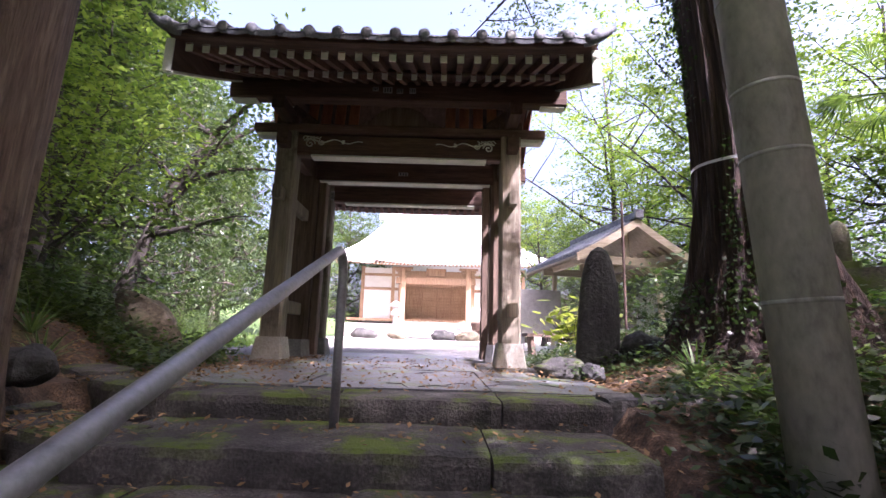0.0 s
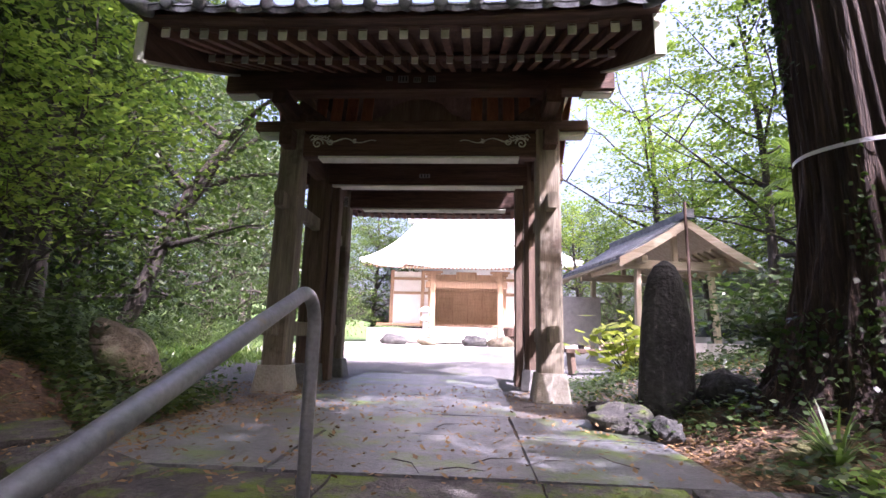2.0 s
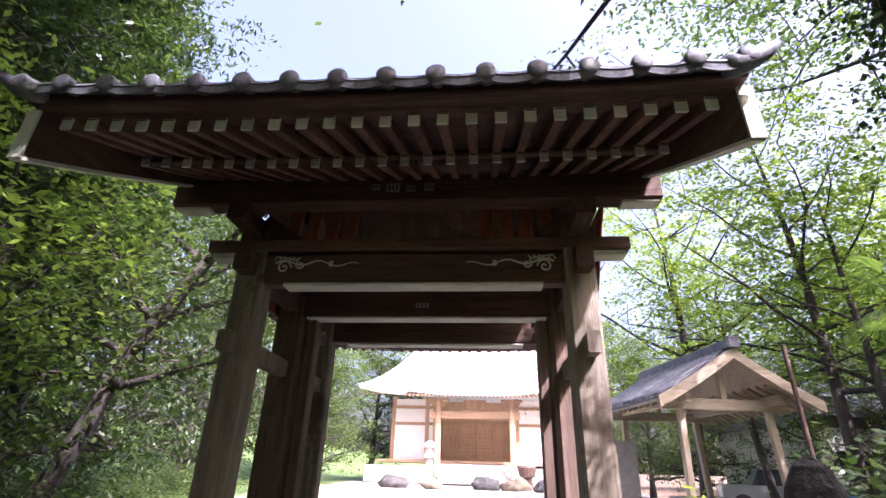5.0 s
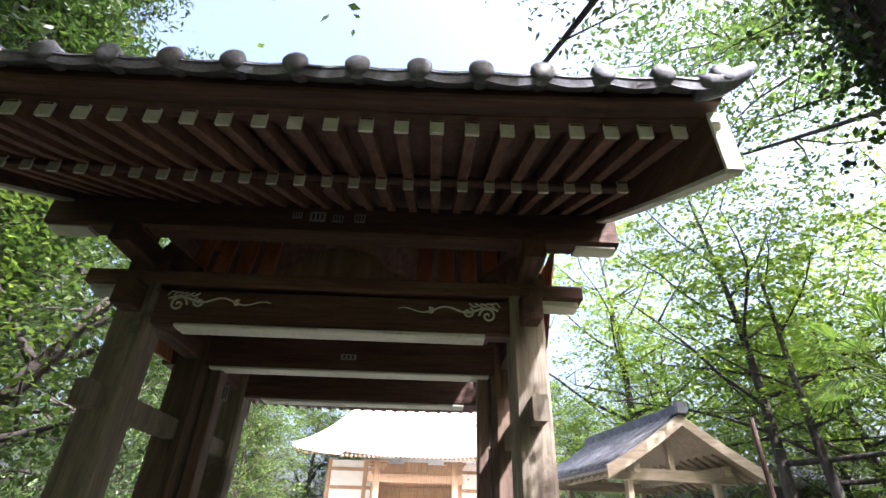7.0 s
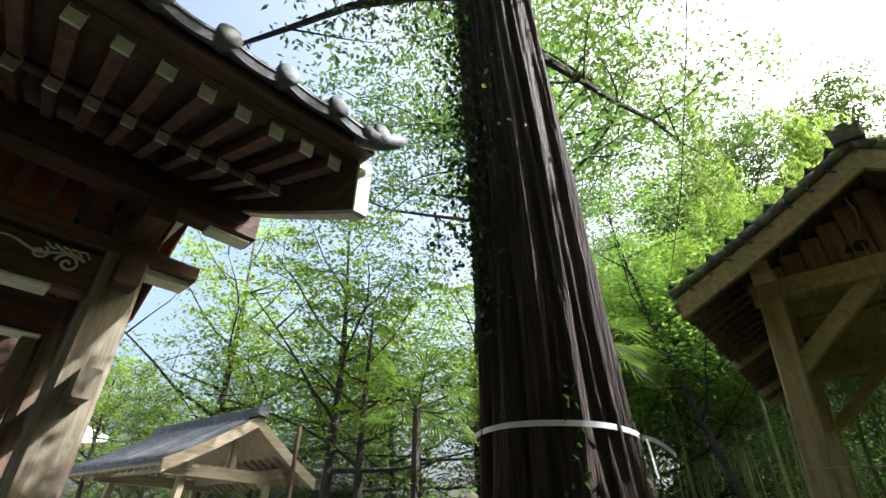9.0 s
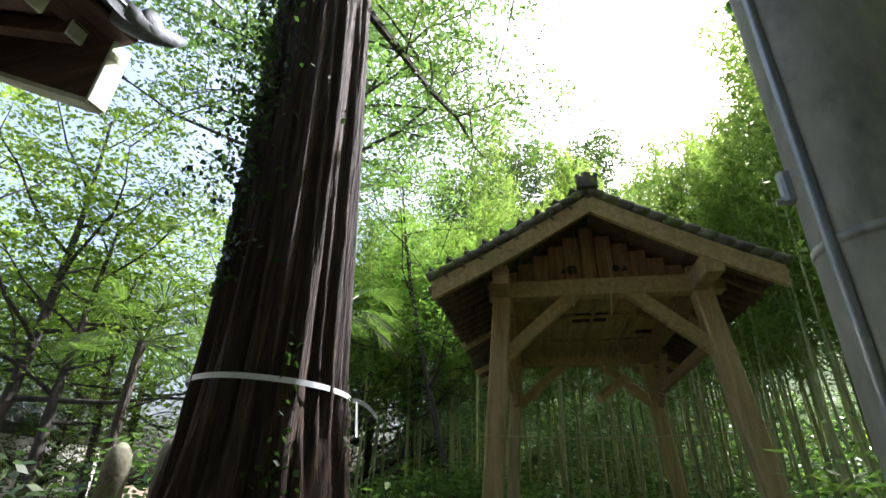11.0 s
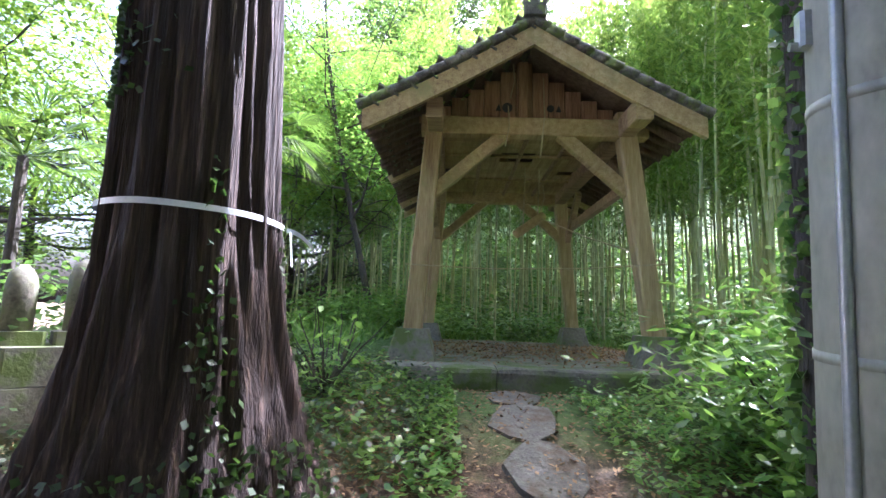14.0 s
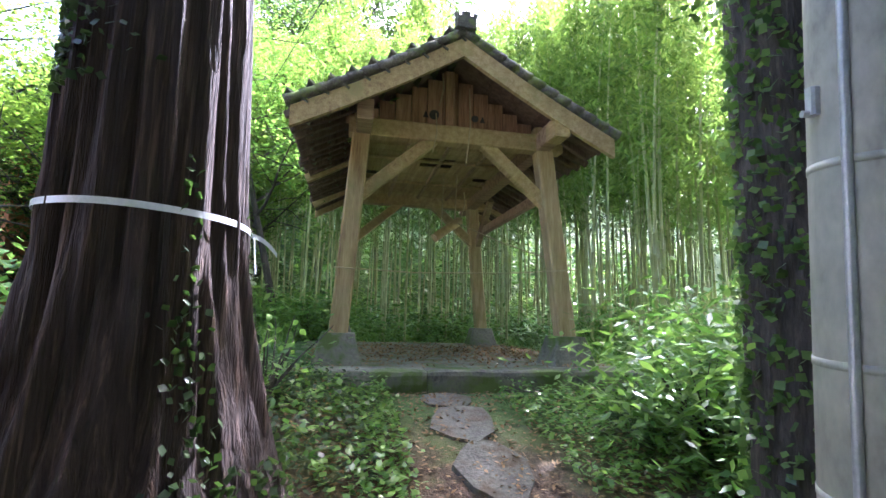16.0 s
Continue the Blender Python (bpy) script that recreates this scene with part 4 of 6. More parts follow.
    for a, b in zip(xs, xs[1:]):
        part("kerb_stone", stone_block(rr, a, b - 0.01, -0.92, -0.5, 0.6, 1.0, 0.01), slab_stone, base)
    part("floor_slab", Geo().sheet(lambda u, v: (-2.15 + 4.25 * u, -0.5 + 5.6 * v, 0.985 + 0.01 * noise.noise((u * 5, v * 6, 0))), 12, 14, 0.4), slab_stone, base)
    rg_ = np.random.RandomState(5)
    n = 5000
    c = np.stack([rg_.uniform(-1.9, 2.1, n), rg_.normal(1.9, 1.3, n), np.full(n, 1.0) + rg_.uniform(0, 0.035, n)], 1)
    c = c[(c[:, 1] > -0.7) & (c[:, 1] < 4.8)]
    solid("leaf_litter", quads_mesh("leaf_litter", leaf_quads(rg_, c, 0.07, 0.03, 0.0, 0.9), dry_leaf), None, BELL, "brown fallen leaves on the pavilion floor", "leaves", kind="stuff")


build_bell()


# ---- handrail, pole, tree ----
def build_rail():
    ob = thing("handrail", pose(0.12, 2.62, -0.15), "grey painted steel pipe handrail beside the steps", "handrail")
    g = Geo()
    slope = math.atan(0.35)
    pts = [(0.0, 0.02, 0.0), (0, 0.0, 0.45), (0, 0.0, 0.85)]
    R, turn = 0.12, math.pi / 2 + slope
    pts += [(0, -R + R * math.cos(turn * k / 12), 0.85 + R * math.sin(turn * k / 12)) for k in range(1, 13)]
    end = pts[-1]
    pts += [(0, end[1] - 0.5 * k, end[2] - 0.175 * k) for k in range(1, 9)]
    g.tube(pts, 0.026, 14)
    part("pipe", g, rail_mat, ob, smooth=True)
    part("post", Geo().tube([(0, -3.6, -0.98), (0, -3.6, -0.2)], 0.026, 12), rail_mat, ob, smooth=True)


build_rail()


def build_pole():
    ob = thing("utility_pole", pose(2.241, 1.833, -0.2, -0.5, -3.83), "tall grey concrete utility pole with steel bands", "pole")
    g = Geo()
    g.tube([(0, 0, 0), (0, 0, 3), (0, 0, 6), (0, 0, 9.5)], [0.142, 0.134, 0.124, 0.112], 40)
    part("shaft", g, pole_mat, ob, smooth=True)
    for z, r in ((0.74, 0.1425), (1.37, 0.1405), (1.68, 0.1397), (2.15, 0.1385), (4.2, 0.1315)):
        part("steel_band", Geo().tube([(0, 0, z), (0, 0, z + 0.02)], r, 32), pole_mat, ob, smooth=True)
    dirs = Vector((-0.33, 0.944, 0))
    part("conduit", Geo().tube([tuple(dirs * (0.148 - 0.003 * z) + Vector((0, 0, z))) for z in (0.2, 1.5, 3.2, 6.5)], 0.011, 8), steel, ob, "thin grey cable running up the pole", True)
    b = part("step_bolt_bracket", Geo().box(tuple(Vector((0.2, 0.98, 0)) * 0.142 + Vector((0, 0, 2.32))), (0.03, 0.03, 0.07), 0.006), steel, ob)
    part("bolt", Geo().tube([tuple(Vector((0.2, 0.98, 0)) * 0.15 + Vector((0, 0, 2.29))), tuple(Vector((0.2, 0.98, 0)) * 0.17 + Vector((0, 0, 2.29)))], 0.009, 8), steel, b)
    solid("overhead_wire", Geo().tube([(1.82, 1.88, 6.2), (4.8, 2.9, 6.0), (7.6, 4.0, 6.1), (16, 7.4, 7.4)], 0.008, 5), wire_mat, pose(0, 0, 0), "thin black cable running from the pole", "wire")


build_pole()

TREE = (3.56, 4.09)


def build_cedar():
    z0 = level(*TREE)
    ob = thing("cedar_tree", pose(TREE[0], TREE[1], z0), "tall old cedar with deeply furrowed bark and climbing ivy", "tree")
    hs = [-0.25, 0.0, 0.15, 0.35, 0.6, 0.9, 1.3, 1.7, 2.6, 3.5, 5, 7, 10, 14, 18]
    rs = [1.0, 0.80, 0.71, 0.625, 0.545, 0.475, 0.415, 0.38, 0.343, 0.335, 0.32, 0.275, 0.22, 0.14, 0.04]
    hh, rr_ = [], []
    for (a, ra), (b, rb) in zip(zip(hs, rs), zip(hs[1:], rs[1:])):
        for k in range(4):
            hh.append(a + (b - a) * k / 4)
            rr_.append(ra + (rb - ra) * k / 4)
    def lean(h):
        return -0.075 * h if h < 6 else -0.45 - 0.02 * (h - 6)
    g = Geo().tube([(lean(h), 0.015 * math.cos(h * 1.3), h) for h in hh], rr_, 150, flute=13, wob=0.02, seed=3)
    part("trunk", g, cedar, ob, smooth=True)
    # branches high up
    rr, rg = random.Random(12), np.random.RandomState(12)
    br, tips = Geo(), []
    for i in range(34):
        h = 5.0 + 12 * (i / 34)
        az = i * 2.39 + rr.uniform(-0.3, 0.3)
        L = 3.8 * (1 - 0.6 * i / 34) * rr.uniform(0.7, 1.1)
        p = limb_points(rr, (lean(h), 0, h), (math.cos(az), math.sin(az), 0.15), L, 0.16, 6, 0.02)
        br.tube(p, [0.05, 0.045, 0.038, 0.03, 0.022, 0.015, 0.006], 5)
        for q in p[2:]:
            s = limb_points(rr, q, (rr.uniform(-1, 1), rr.uniform(-1, 1), rr.uniform(-0.5, 0.2)), 0.9, 0.2, 3)
            br.tube(s, [0.015, 0.012, 0.008, 0.004], 4)
            tips += s[1:]
    part("branch", br, bark, ob, "spreading upper branches")
    t = np.array([tuple(q) for q in tips])
    n = 46000
    c = t[rg.randint(0, len(t), n)] + rg.normal(0, 1, (n, 3)) * np.array([0.28, 0.28, 0.16])
    part("crown", quads_mesh("crown", leaf_quads(rg, c, 0.075, 0.03, 0.3, 0.4), leaf_cedar), None, ob)
    # ivy on the trunk
    def rad(h):
        return float(np.interp(h, hs, rs))
    pts = []
    for az, h0, h1, w, k in ((222, 0.1, 1.15, 0.11, 150), (190, 0.0, 0.45, 0.35, 200), (245, 0.0, 0.5, 0.4, 300), (285, 0.0, 1.6, 0.08, 70), (224, 1.15, 1.75, 0.05, 26), (125, 2.0, 6.5, 0.5, 3000), (105, 2.6, 6.0, 0.6, 2000)):
        for _ in range(k):
            h = rr.uniform(h0, h1)
            a = radians(az) + rr.gauss(0, w)
            r = rad(h) * 1.04 + (abs(rr.gauss(0, 0.14)) if h0 > 2.3 else 0.006)
            pts.append((lean(h) + math.cos(a) * r, math.sin(a) * r, h))
    part("ivy", quads_mesh("ivy", leaf_quads(rg, np.array(pts), 0.042, 0.036, 0.9, 0.15), leaf_dark), None, ob, "dark glossy climbing ivy")
    # plastic tape tied round the trunk
    tape = thing("marking_tape", pose(TREE[0] + lean(1.97 - z0), TREE[1], 0), "white plastic tape tied round the cedar trunk", "tape")
    zt, r = 1.97, rad(1.97 - z0) * 1.045 + 0.012
    band = Geo()
    band.sheet(lambda u, v: ((r + 0.004 * math.sin(u * 40)) * math.cos(2 * math.pi * u), (r + 0.004 * math.sin(u * 40)) * math.sin(2 * math.pi * u), zt + 0.016 - 0.028 * v + 0.012 * math.sin(2 * math.pi * u - 0.3)), 60, 1)
    part("band", band, tape_mat, tape, smooth=True)
    a = radians(-58)
    kx, ky = r * math.cos(a), r * math.sin(a)
    tail = Geo()
    tail.sheet(lambda u, v: (kx + 0.02 + 0.07 * u, ky - 0.01 - 0.13 * u, zt + 0.012 - 0.026 * v - 0.09 * u * u), 8, 1)
    part("loose_end", tail, tape_mat, tape, smooth=True)
    tail = Geo()
    tail.sheet(lambda u, v: (kx + 0.005 + 0.03 * v, ky - 0.035 - 0.02 * u, zt - 0.01 - 0.19 * u), 5, 1)
    part("loose_end", tail, tape_mat, tape, smooth=True)


build_cedar()


def build_side_trunks():
    m = pose(-1.78, 2.2, level(-1.78, 2.2))
    ob = thing("bark_tree", m, "large tree with brown peeling bark beside the steps", "tree")
    part("trunk", Geo().tube([(-0.12 + 0.05 * h, 0.02, h) for h in (-0.3, 0.1, 0.4, 0.8, 1.4, 2.2, 3.4, 5, 8, 12)], [0.5, 0.42, 0.36, 0.325, 0.31, 0.30, 0.29, 0.27, 0.2, 0.08], 40, flute=9, wob=0.03, seed=5), pale_bark, ob, smooth=True)
    rr, rg = random.Random(41), np.random.RandomState(41)
    br, tips = Geo(), []
    for i in range(20):
        az = i * 2.4
        p = limb_points(rr, (0.3, 0.02, 5.2 + 0.32 * i), (math.cos(az), math.sin(az), 0.45), 3.6 - 0.1 * i, 0.2, 6)
        br.tube(p, [0.07, 0.06, 0.05, 0.04, 0.03, 0.02, 0.008], 5)
        tips += p[2:]
    part("branch", br, bark, ob, "spreading upper branches")
    t = np.array([tuple(q) for q in tips])
    c = t[rg.randint(0, len(t), 14000)] + rg.normal(0, 1, (14000, 3)) * np.array([0.6, 0.6, 0.35])
    part("crown", quads_mesh("crown", leaf_quads(rg, c, 0.14, 0.075, 0.3, 0.5), leaf_mid), None, ob)
    ivy_at = (2.77, 1.40)
    z0 = level(*ivy_at)
    ob = thing("ivy_tree", pose(*ivy_at, z0), "tree trunk wrapped in dark ivy leaves", "tree")
    part("trunk", Geo().tube([(0.01 * h, 0, h) for h in (-0.2, 0.2, 0.6, 1.2, 2, 3.5, 6, 9)], [0.33, 0.27, 0.235, 0.22, 0.212, 0.2, 0.16, 0.07], 24, wob=0.04, flute=7), bark, ob, smooth=True)
    rg = np.random.RandomState(21)
    n = 9000
    h, a = rg.uniform(-0.05, 6.5, n) ** 1.0, rg.uniform(0, 6.3, n)
    r = np.interp(h, [0, 0.6, 2, 6], [0.285, 0.243, 0.222, 0.18]) + rg.exponential(0.015, n)
    part("ivy", quads_mesh("ivy", leaf_quads(rg, np.stack([np.cos(a) * r, np.sin(a) * r, h], 1), 0.042, 0.038, 0.8, 0.1), leaf_ground), None, ob, "dark overlapping ivy leaves")


build_side_trunks()


# ---- rocks and stele ----
def boulder(seed, sx, sy, sz, n=14, rough=0.22):
    g = Geo()
    def f(u, v):
        a, b = 2 * math.pi * u, math.pi * (v - 0.5) * 0.999
        d = Vector((math.cos(a) * math.cos(b), math.sin(a) * math.cos(b), math.sin(b)))
        k = 1 + rough * noise.noise(d * 1.6 + Vector((seed, 0, 0))) * 1.6 + rough * 0.5 * noise.noise(d * 4.5 + Vector((0, seed, 0)))
        return (d.x * sx * k, d.y * sy * k, d.z * sz * k)
    return g.sheet(f, n * 2, n)


def build_stones():
    g = Geo()
    prof = [(-0.25, 0.27), (0.0, 0.27), (0.3, 0.265), (0.6, 0.25), (0.85, 0.215), (1.02, 0.17), (1.12, 0.11), (1.17, 0.03)]
    vs, k = [], 18
    for z, r in prof:
        for i in range(k):
            a = 2 * math.pi * i / k
            e = 1 + 0.10 * noise.noise((math.cos(a) * 1.2, math.sin(a) * 1.2, z * 1.5 + 4))
            vs.append((math.cos(a) * r * e * 0.88 + 0.05 * z, math.sin(a) * r * e * 0.6, z))
    n = len(prof)
    g.put(vs, [(i * k + j, i * k + (j + 1) % k, (i + 1) * k + (j + 1) % k, (i + 1) * k + j) for i in range(n - 1) for j in range(k)] + [tuple(range((n - 1) * k, n * k))])
    solid("standing_stone", g, rock_mat, pose(2.36, 5.05, 0.22, 0, 0, 12), "tall dark natural stone stele with a rounded top", "stone")
    for x, y, z, sx, sy, sz, s, m, lab in ((1.95, 4.85, 0.05, 0.34, 0.26, 0.13, 3, step_stone, "flat mossy stone beside the path"), (2.1, 4.4, 0.06, 0.13, 0.11, 0.1, 5, rock_mat, "small dark rock by the stele"), (2.75, 4.85, 0.3, 0.2, 0.18, 0.16, 7, rock_mat, "rounded dark rock in the ivy"), (1.98, 5.6, 0.03, 0.16, 0.13, 0.09, 9, rock_mat, "small dark rock by the stele"), (-2.5, 5.2, 0.42, 0.50, 0.24, 0.2, 11, brown_rock, "leaning brown boulder with lichen patches"), (-3.1, 3.2, 0.42, 0.3, 0.25, 0.2, 13, brown_rock, "brown rock beside the steps"), (-1.75, 2.75, 0.12, 0.2, 0.16, 0.12, 15, rock_mat, "small dark rock by the steps")):
        solid("rock", boulder(s, sx, sy, sz), m, pose(x, y, z, 0, 36 if s == 11 else 0, -20 if s == 11 else 20 * s), lab, "rock", smooth=True)
    solid("iron_rod", Geo().tube([(3.1, 6.16, level(3.1, 6.16) - 0.1), (3.1, 6.16, 2.25)], 0.017, 8), iron_mat, pose(0, 0, 0), "thin rusty iron rod standing upright", "rod")


build_stones()


# ---- trees and shrubs ----
def build_plants():
    rr = random.Random(31)
    maple = tree_meshes(101, 7.8, 0.14, 0.38, 4.2, 10, 9500, (0.13, 0.085), leaf_maple, bark, (0.3, 0.4), 0.7, 0.2, 0.04, 0.7, 1)
    maple_b = tree_meshes(102, 8.8, 0.16, 0.36, 4.6, 11, 10000, (0.13, 0.085), leaf_maple, bark, (-0.4, 0.2), 0.75, 0.2, 0.04, 0.7, 1)
    maple_c = tree_meshes(106, 13.0, 0.18, 0.30, 5.2, 15, 9500, (0.13, 0.085), leaf_maple, bark, (-0.5, 0.3), 0.85, 0.2, 0.04, 0.7, 1)
    broad = tree_meshes(103, 12, 0.22, 0.12, 4.2, 28, 26000, (0.17, 0.085), leaf_mid, bark, (0.5, 0.0), 0.8, 0.5)
    ever = tree_meshes(104, 14, 0.24, 0.08, 3.8, 34, 28000, (0.19, 0.07), leaf_dark, bark, (0, 0.3), 0.8, 0.8)
    tall = tree_meshes(105, 15, 0.26, 0.42, 4.6, 22, 15000, (0.22, 0.13), leaf_mid, bark, (0, 0), 0.8, 0.3)

    grove = tree_meshes(107, 15, 0.15, 0.40, 2.0, 36, 22000, (0.15, 0.05), leaf_dark, bark, (0.2, 0.1), 0.4, 0.7, -0.04, 0.4, 1, 0.28)
    canopy = tree_meshes(108, 14.5, 0.22, 0.56, 6.2, 26, 26000, (0.135, 0.07), leaf_canopy, bark, (-0.3, 0.3), 0.8, 0.3, 0.02, 0.6, 2, 0.36)
    sapling = tree_meshes(109, 5.2, 0.05, 0.3, 2.2, 12, 3400, (0.12, 0.06), leaf_maple, bark, (0.5, -0.3), 0.4, 0.3, 0.03, 0.75, 1, 0.3)
    slim = tree_meshes(110, 9.5, 0.1, 0.3, 3.2, 16, 11000, (0.10, 0.055), leaf_bright, bark, (0.3, 2.0), 0.6, 0.2, 0.03, 0.7, 2, 0.35)

    def put(kind, name, x, y, s, label, group):
        plant_tree(name, kind, Matrix.Translation((x, y, level(x, y) - 0.1)) @ Matrix.Rotation(rr.uniform(0, 6.28), 4, "Z") @ Matrix.Scale(s, 4), label, "tree", group)

    for x, y, s in ((9.7, 13.7, 1.0), (12.5, 15.5, 1.1), (10.5, 21, 1.15), (14.5, 10, 1.1), (6.0, 25, 1.0), (17, 19, 1.2), (20, 13, 1.2)):
        put(maple_b if int(x) % 2 else maple, "maple_tree", x, y, s, "slender maple with light green feathery foliage", "maples by the courtyard")
    for x, y, s in ((9.0, 14.6, 0.95), (15.5, 14.5, 1.0), (8.0, 20.5, 1.1)):
        put(maple_c, "maple_tree", x, y, s, "tall airy maple with light green foliage", "maples by the courtyard")
    for x, y, s in ((-8.5, 9, 0.95), (-10, 13, 1.05), (-12, 18, 1.1), (-13, 25, 1.1), (-15, 33, 1.2), (-11, 6, 1.0), (-10.5, 2.6, 0.9), (-15, 12, 1.2), (-17, 20, 1.3), (-9, 0, 1.0), (-18, 40, 1.3)):
        e = rr.random() < 0.55
        put(ever if e else broad, "evergreen_tree" if e else "broadleaf_tree", x, y, s, "tall dark evergreen in dense woodland" if e else "leafy broadleaf tree at the wood's edge", "woodland trees")
    for x, y, s in ((-9, 47, 1.2), (10.5, 27, 0.6), (13.5, 23.5, 0.6), (17, 23, 0.65), (9.5, 31, 0.7), (-9.5, 33, 0.8), (-11, 38, 0.9), (-3, 56, 1.4), (5, 58, 1.4), (12, 52, 1.3), (19, 42, 1.2), (22, 30, 1.1), (26, 18, 1.2), (20, 10.5, 0.9), (17.5, 13.5, 0.8), (23, 15, 1.0), (27, 9, 1.2), (30, 1, 1.3), (29, -7, 1.3), (24, -15, 1.2), (32, 6, 1.4)):
        put(broad, "broadleaf_tree", x, y, s, "tall leafy tree behind the temple grounds", "background trees")
    # unseen trees, added south of the view to shade the steps and gate
    for x, y, s in ((3.4, -3.0, 0.85), (5.0, -5.6, 1.0), (8.5, -9.5, 0.8), (1.2, -4.2, 0.95), (-2.6, -1.8, 0.9), (-6.5, -1.5, 0.95), (0.5, -8.5, 0.95), (-4.5, -4.0, 0.95), (3.0, -11, 1.1), (-9, -8, 1.1)):
        put(tall, "broadleaf_tree", x, y, s, "tall unseen tree below the steps, placed for shade", "trees below the steps")
    rq = random.Random(64)
    for _ in range(26):
        x = rq.uniform(-10.5, -5.2)
        put(grove, "conifer_tree", x, rq.uniform(3.4, 9.4) + 0.25 * (-5.4 - x), rq.uniform(0.8, 1.1), "slender dark conifer with a bare lower trunk", "conifers in the wood")
    put(canopy, "canopy_tree", 11.6, 9.5, 1.3, "tall broadleaf tree spreading a high open crown", "canopy trees")
    for x, y, s in ((-4.6, 5.9, 1.0), (-3.9, 4.3, 0.62)):
        put(sapling, "young_maple", x, y, s, "thin young tree with bright spreading leaf sprays", "young maples")
    for x, y, s in ((13.2, 5.4, 1.0), (14.5, 7.6, 1.05), (12.4, 8.6, 0.9)):
        put(slim, "slim_tree", x, y, s, "slim leaning tree with fresh green foliage", "slim trees by the grove")
    # unseen evergreens, added to keep low southern sky light off the steps
    for x, y, s in ((-8, -6.5, 0.9), (4.5, -12, 0.9), (-11, -3, 1.0), (13, -12, 0.9)):
        put(ever, "evergreen_tree", x, y, s, "tall unseen evergreen below the steps, placed to block sky light", "trees below the steps")
    # two leaning dark trunks at the wood's edge
    for x, y, lx, ly, r, s in ((-6.9, 10.2, 1.9, 0.6, 0.16, 7), (-8.0, 9.5, 0.3, 0.2, 0.13, 8)):
        g = Geo()
        sp = [(lx * t + 0.12 * math.sin(7 * t), ly * t, 5.2 * t - 0.2) for t in [i / 8 for i in range(9)]]
        g.tube(sp, [r * (1.2 - 0.6 * i / 8) for i in range(9)], 10, wob=0.1, seed=s)
        r2 = random.Random(s)
        tips = []
        for k, f in ((4, 1), (5, -1), (5, 0.6), (6, 1), (6, -0.7), (7, 0.4), (8, 0.9), (8, -0.8)):
            b = limb_points(r2, sp[k], (f + 0.2, r2.uniform(-0.4, 0.4), 0.55), 2.8, 0.16, 7, 0.0)
            g.tube(b, [r * 0.55, r * 0.48, r * 0.4, r * 0.33, r * 0.26, r * 0.2, r * 0.13, r * 0.05], 7)
            tips += b[3:]
        ob = thing("leaning_tree", pose(x, y, level(x, y)), "dark leaning tree with bare lower branches", "tree", "leaning trees")
        part("trunk", g, bark, ob, smooth=True)
        rg = np.random.RandomState(s)
        t = np.array([tuple(q) for q in tips])
        c = t[rg.randint(0, len(t), 3500)] + rg.normal(0, 0.5, (3500, 3))
        part("crown", quads_mesh("crown", leaf_quads(rg, c, 0.14, 0.08, 0.4), leaf_mid), None, ob)


build_plants()


def build_bamboo():
    kinds = []
    for s in range(4):
        rr, rg = random.Random(50 + s), np.random.RandomState(50 + s)
        H, lx, ly = rr.uniform(9.5, 12.5), rr.uniform(-1.2, 1.2), rr.uniform(-1.2, 1.2)
        pts, rad = [], []
        n = 26
        for i in range(n):
            for dz, e in ((0, 1.0), (0.018, 1.14), (0.036, 1.0)):
                t = (i + dz) / n
                pts.append((lx * t ** 2.6, ly * t ** 2.6, H * t - 0.1))
                rad.append(0.042 * (1 - 0.8 * t) * e)
        culm = Geo().tube(pts, rad, 8).mesh("culm", bamboo_mat, True)
        m = 1800
        t = 1 - rg.beta(1.2, 1.8, m) * 0.66
        az = rg.uniform(0, 6.28, m)
        rr_ = rg.uniform(0.05, 1.25, m) * (1.15 - t * 0.75)
        c = np.stack([lx * t ** 2.6 + np.cos(az) * rr_, ly * t ** 2.6 + np.sin(az) * rr_, H * t - 0.4 * rr_ + rg.normal(0, 0.15, m)], 1)
        kinds.append((culm, quads_mesh("foliage", leaf_quads(rg, c, 0.24, 0.042, 0.7, 0.3), leaf_bamboo)))
    rr = random.Random(77)
    spots = []
    while len(spots) < 240:
        x, y = rr.uniform(12.6, 22), rr.uniform(-12, 9.5)
        if x < 13.4 + 0.02 * (y - 2) ** 2 and rr.random() < 0.6:
            continue
        if all((x - a) ** 2 + (y - b) ** 2 > 0.16 for a, b in spots):
            spots.append((x, y))
    for _ in range(3):
        spots.append((rr.uniform(9.4, 10.4), rr.uniform(-2.8, -1.9)))
    for _ in range(9):
        spots.append((rr.uniform(10.6, 13.4), rr.uniform(-3.6, -2.0)))
    for _ in range(22):
        spots.append((rr.uniform(10.0, 14), rr.uniform(-11, -4.0)))
    for _ in range(40):
        spots.append((rr.uniform(20, 28), rr.uniform(-14, 12)))
    for x, y in spots:
        k = kinds[rr.randrange(4)]
        ob = thing("bamboo", Matrix.Translation((x, y, level(x, y))) @ Matrix.Rotation(rr.uniform(0, 6.28), 4, "Z") @ Matrix.Rotation(rr.gauss(0, 0.035), 4, "X") @ Matrix.Scale(rr.uniform(0.85, 1.1) * (0.84 if -1.5 < y < 9 and x < 20 else 1.0), 4), "tall green bamboo in a dense grove", "bamboo", "bamboo grove")
        part("culm", k[0], None, ob)
        part("foliage", k[1], None, ob)


build_bamboo()


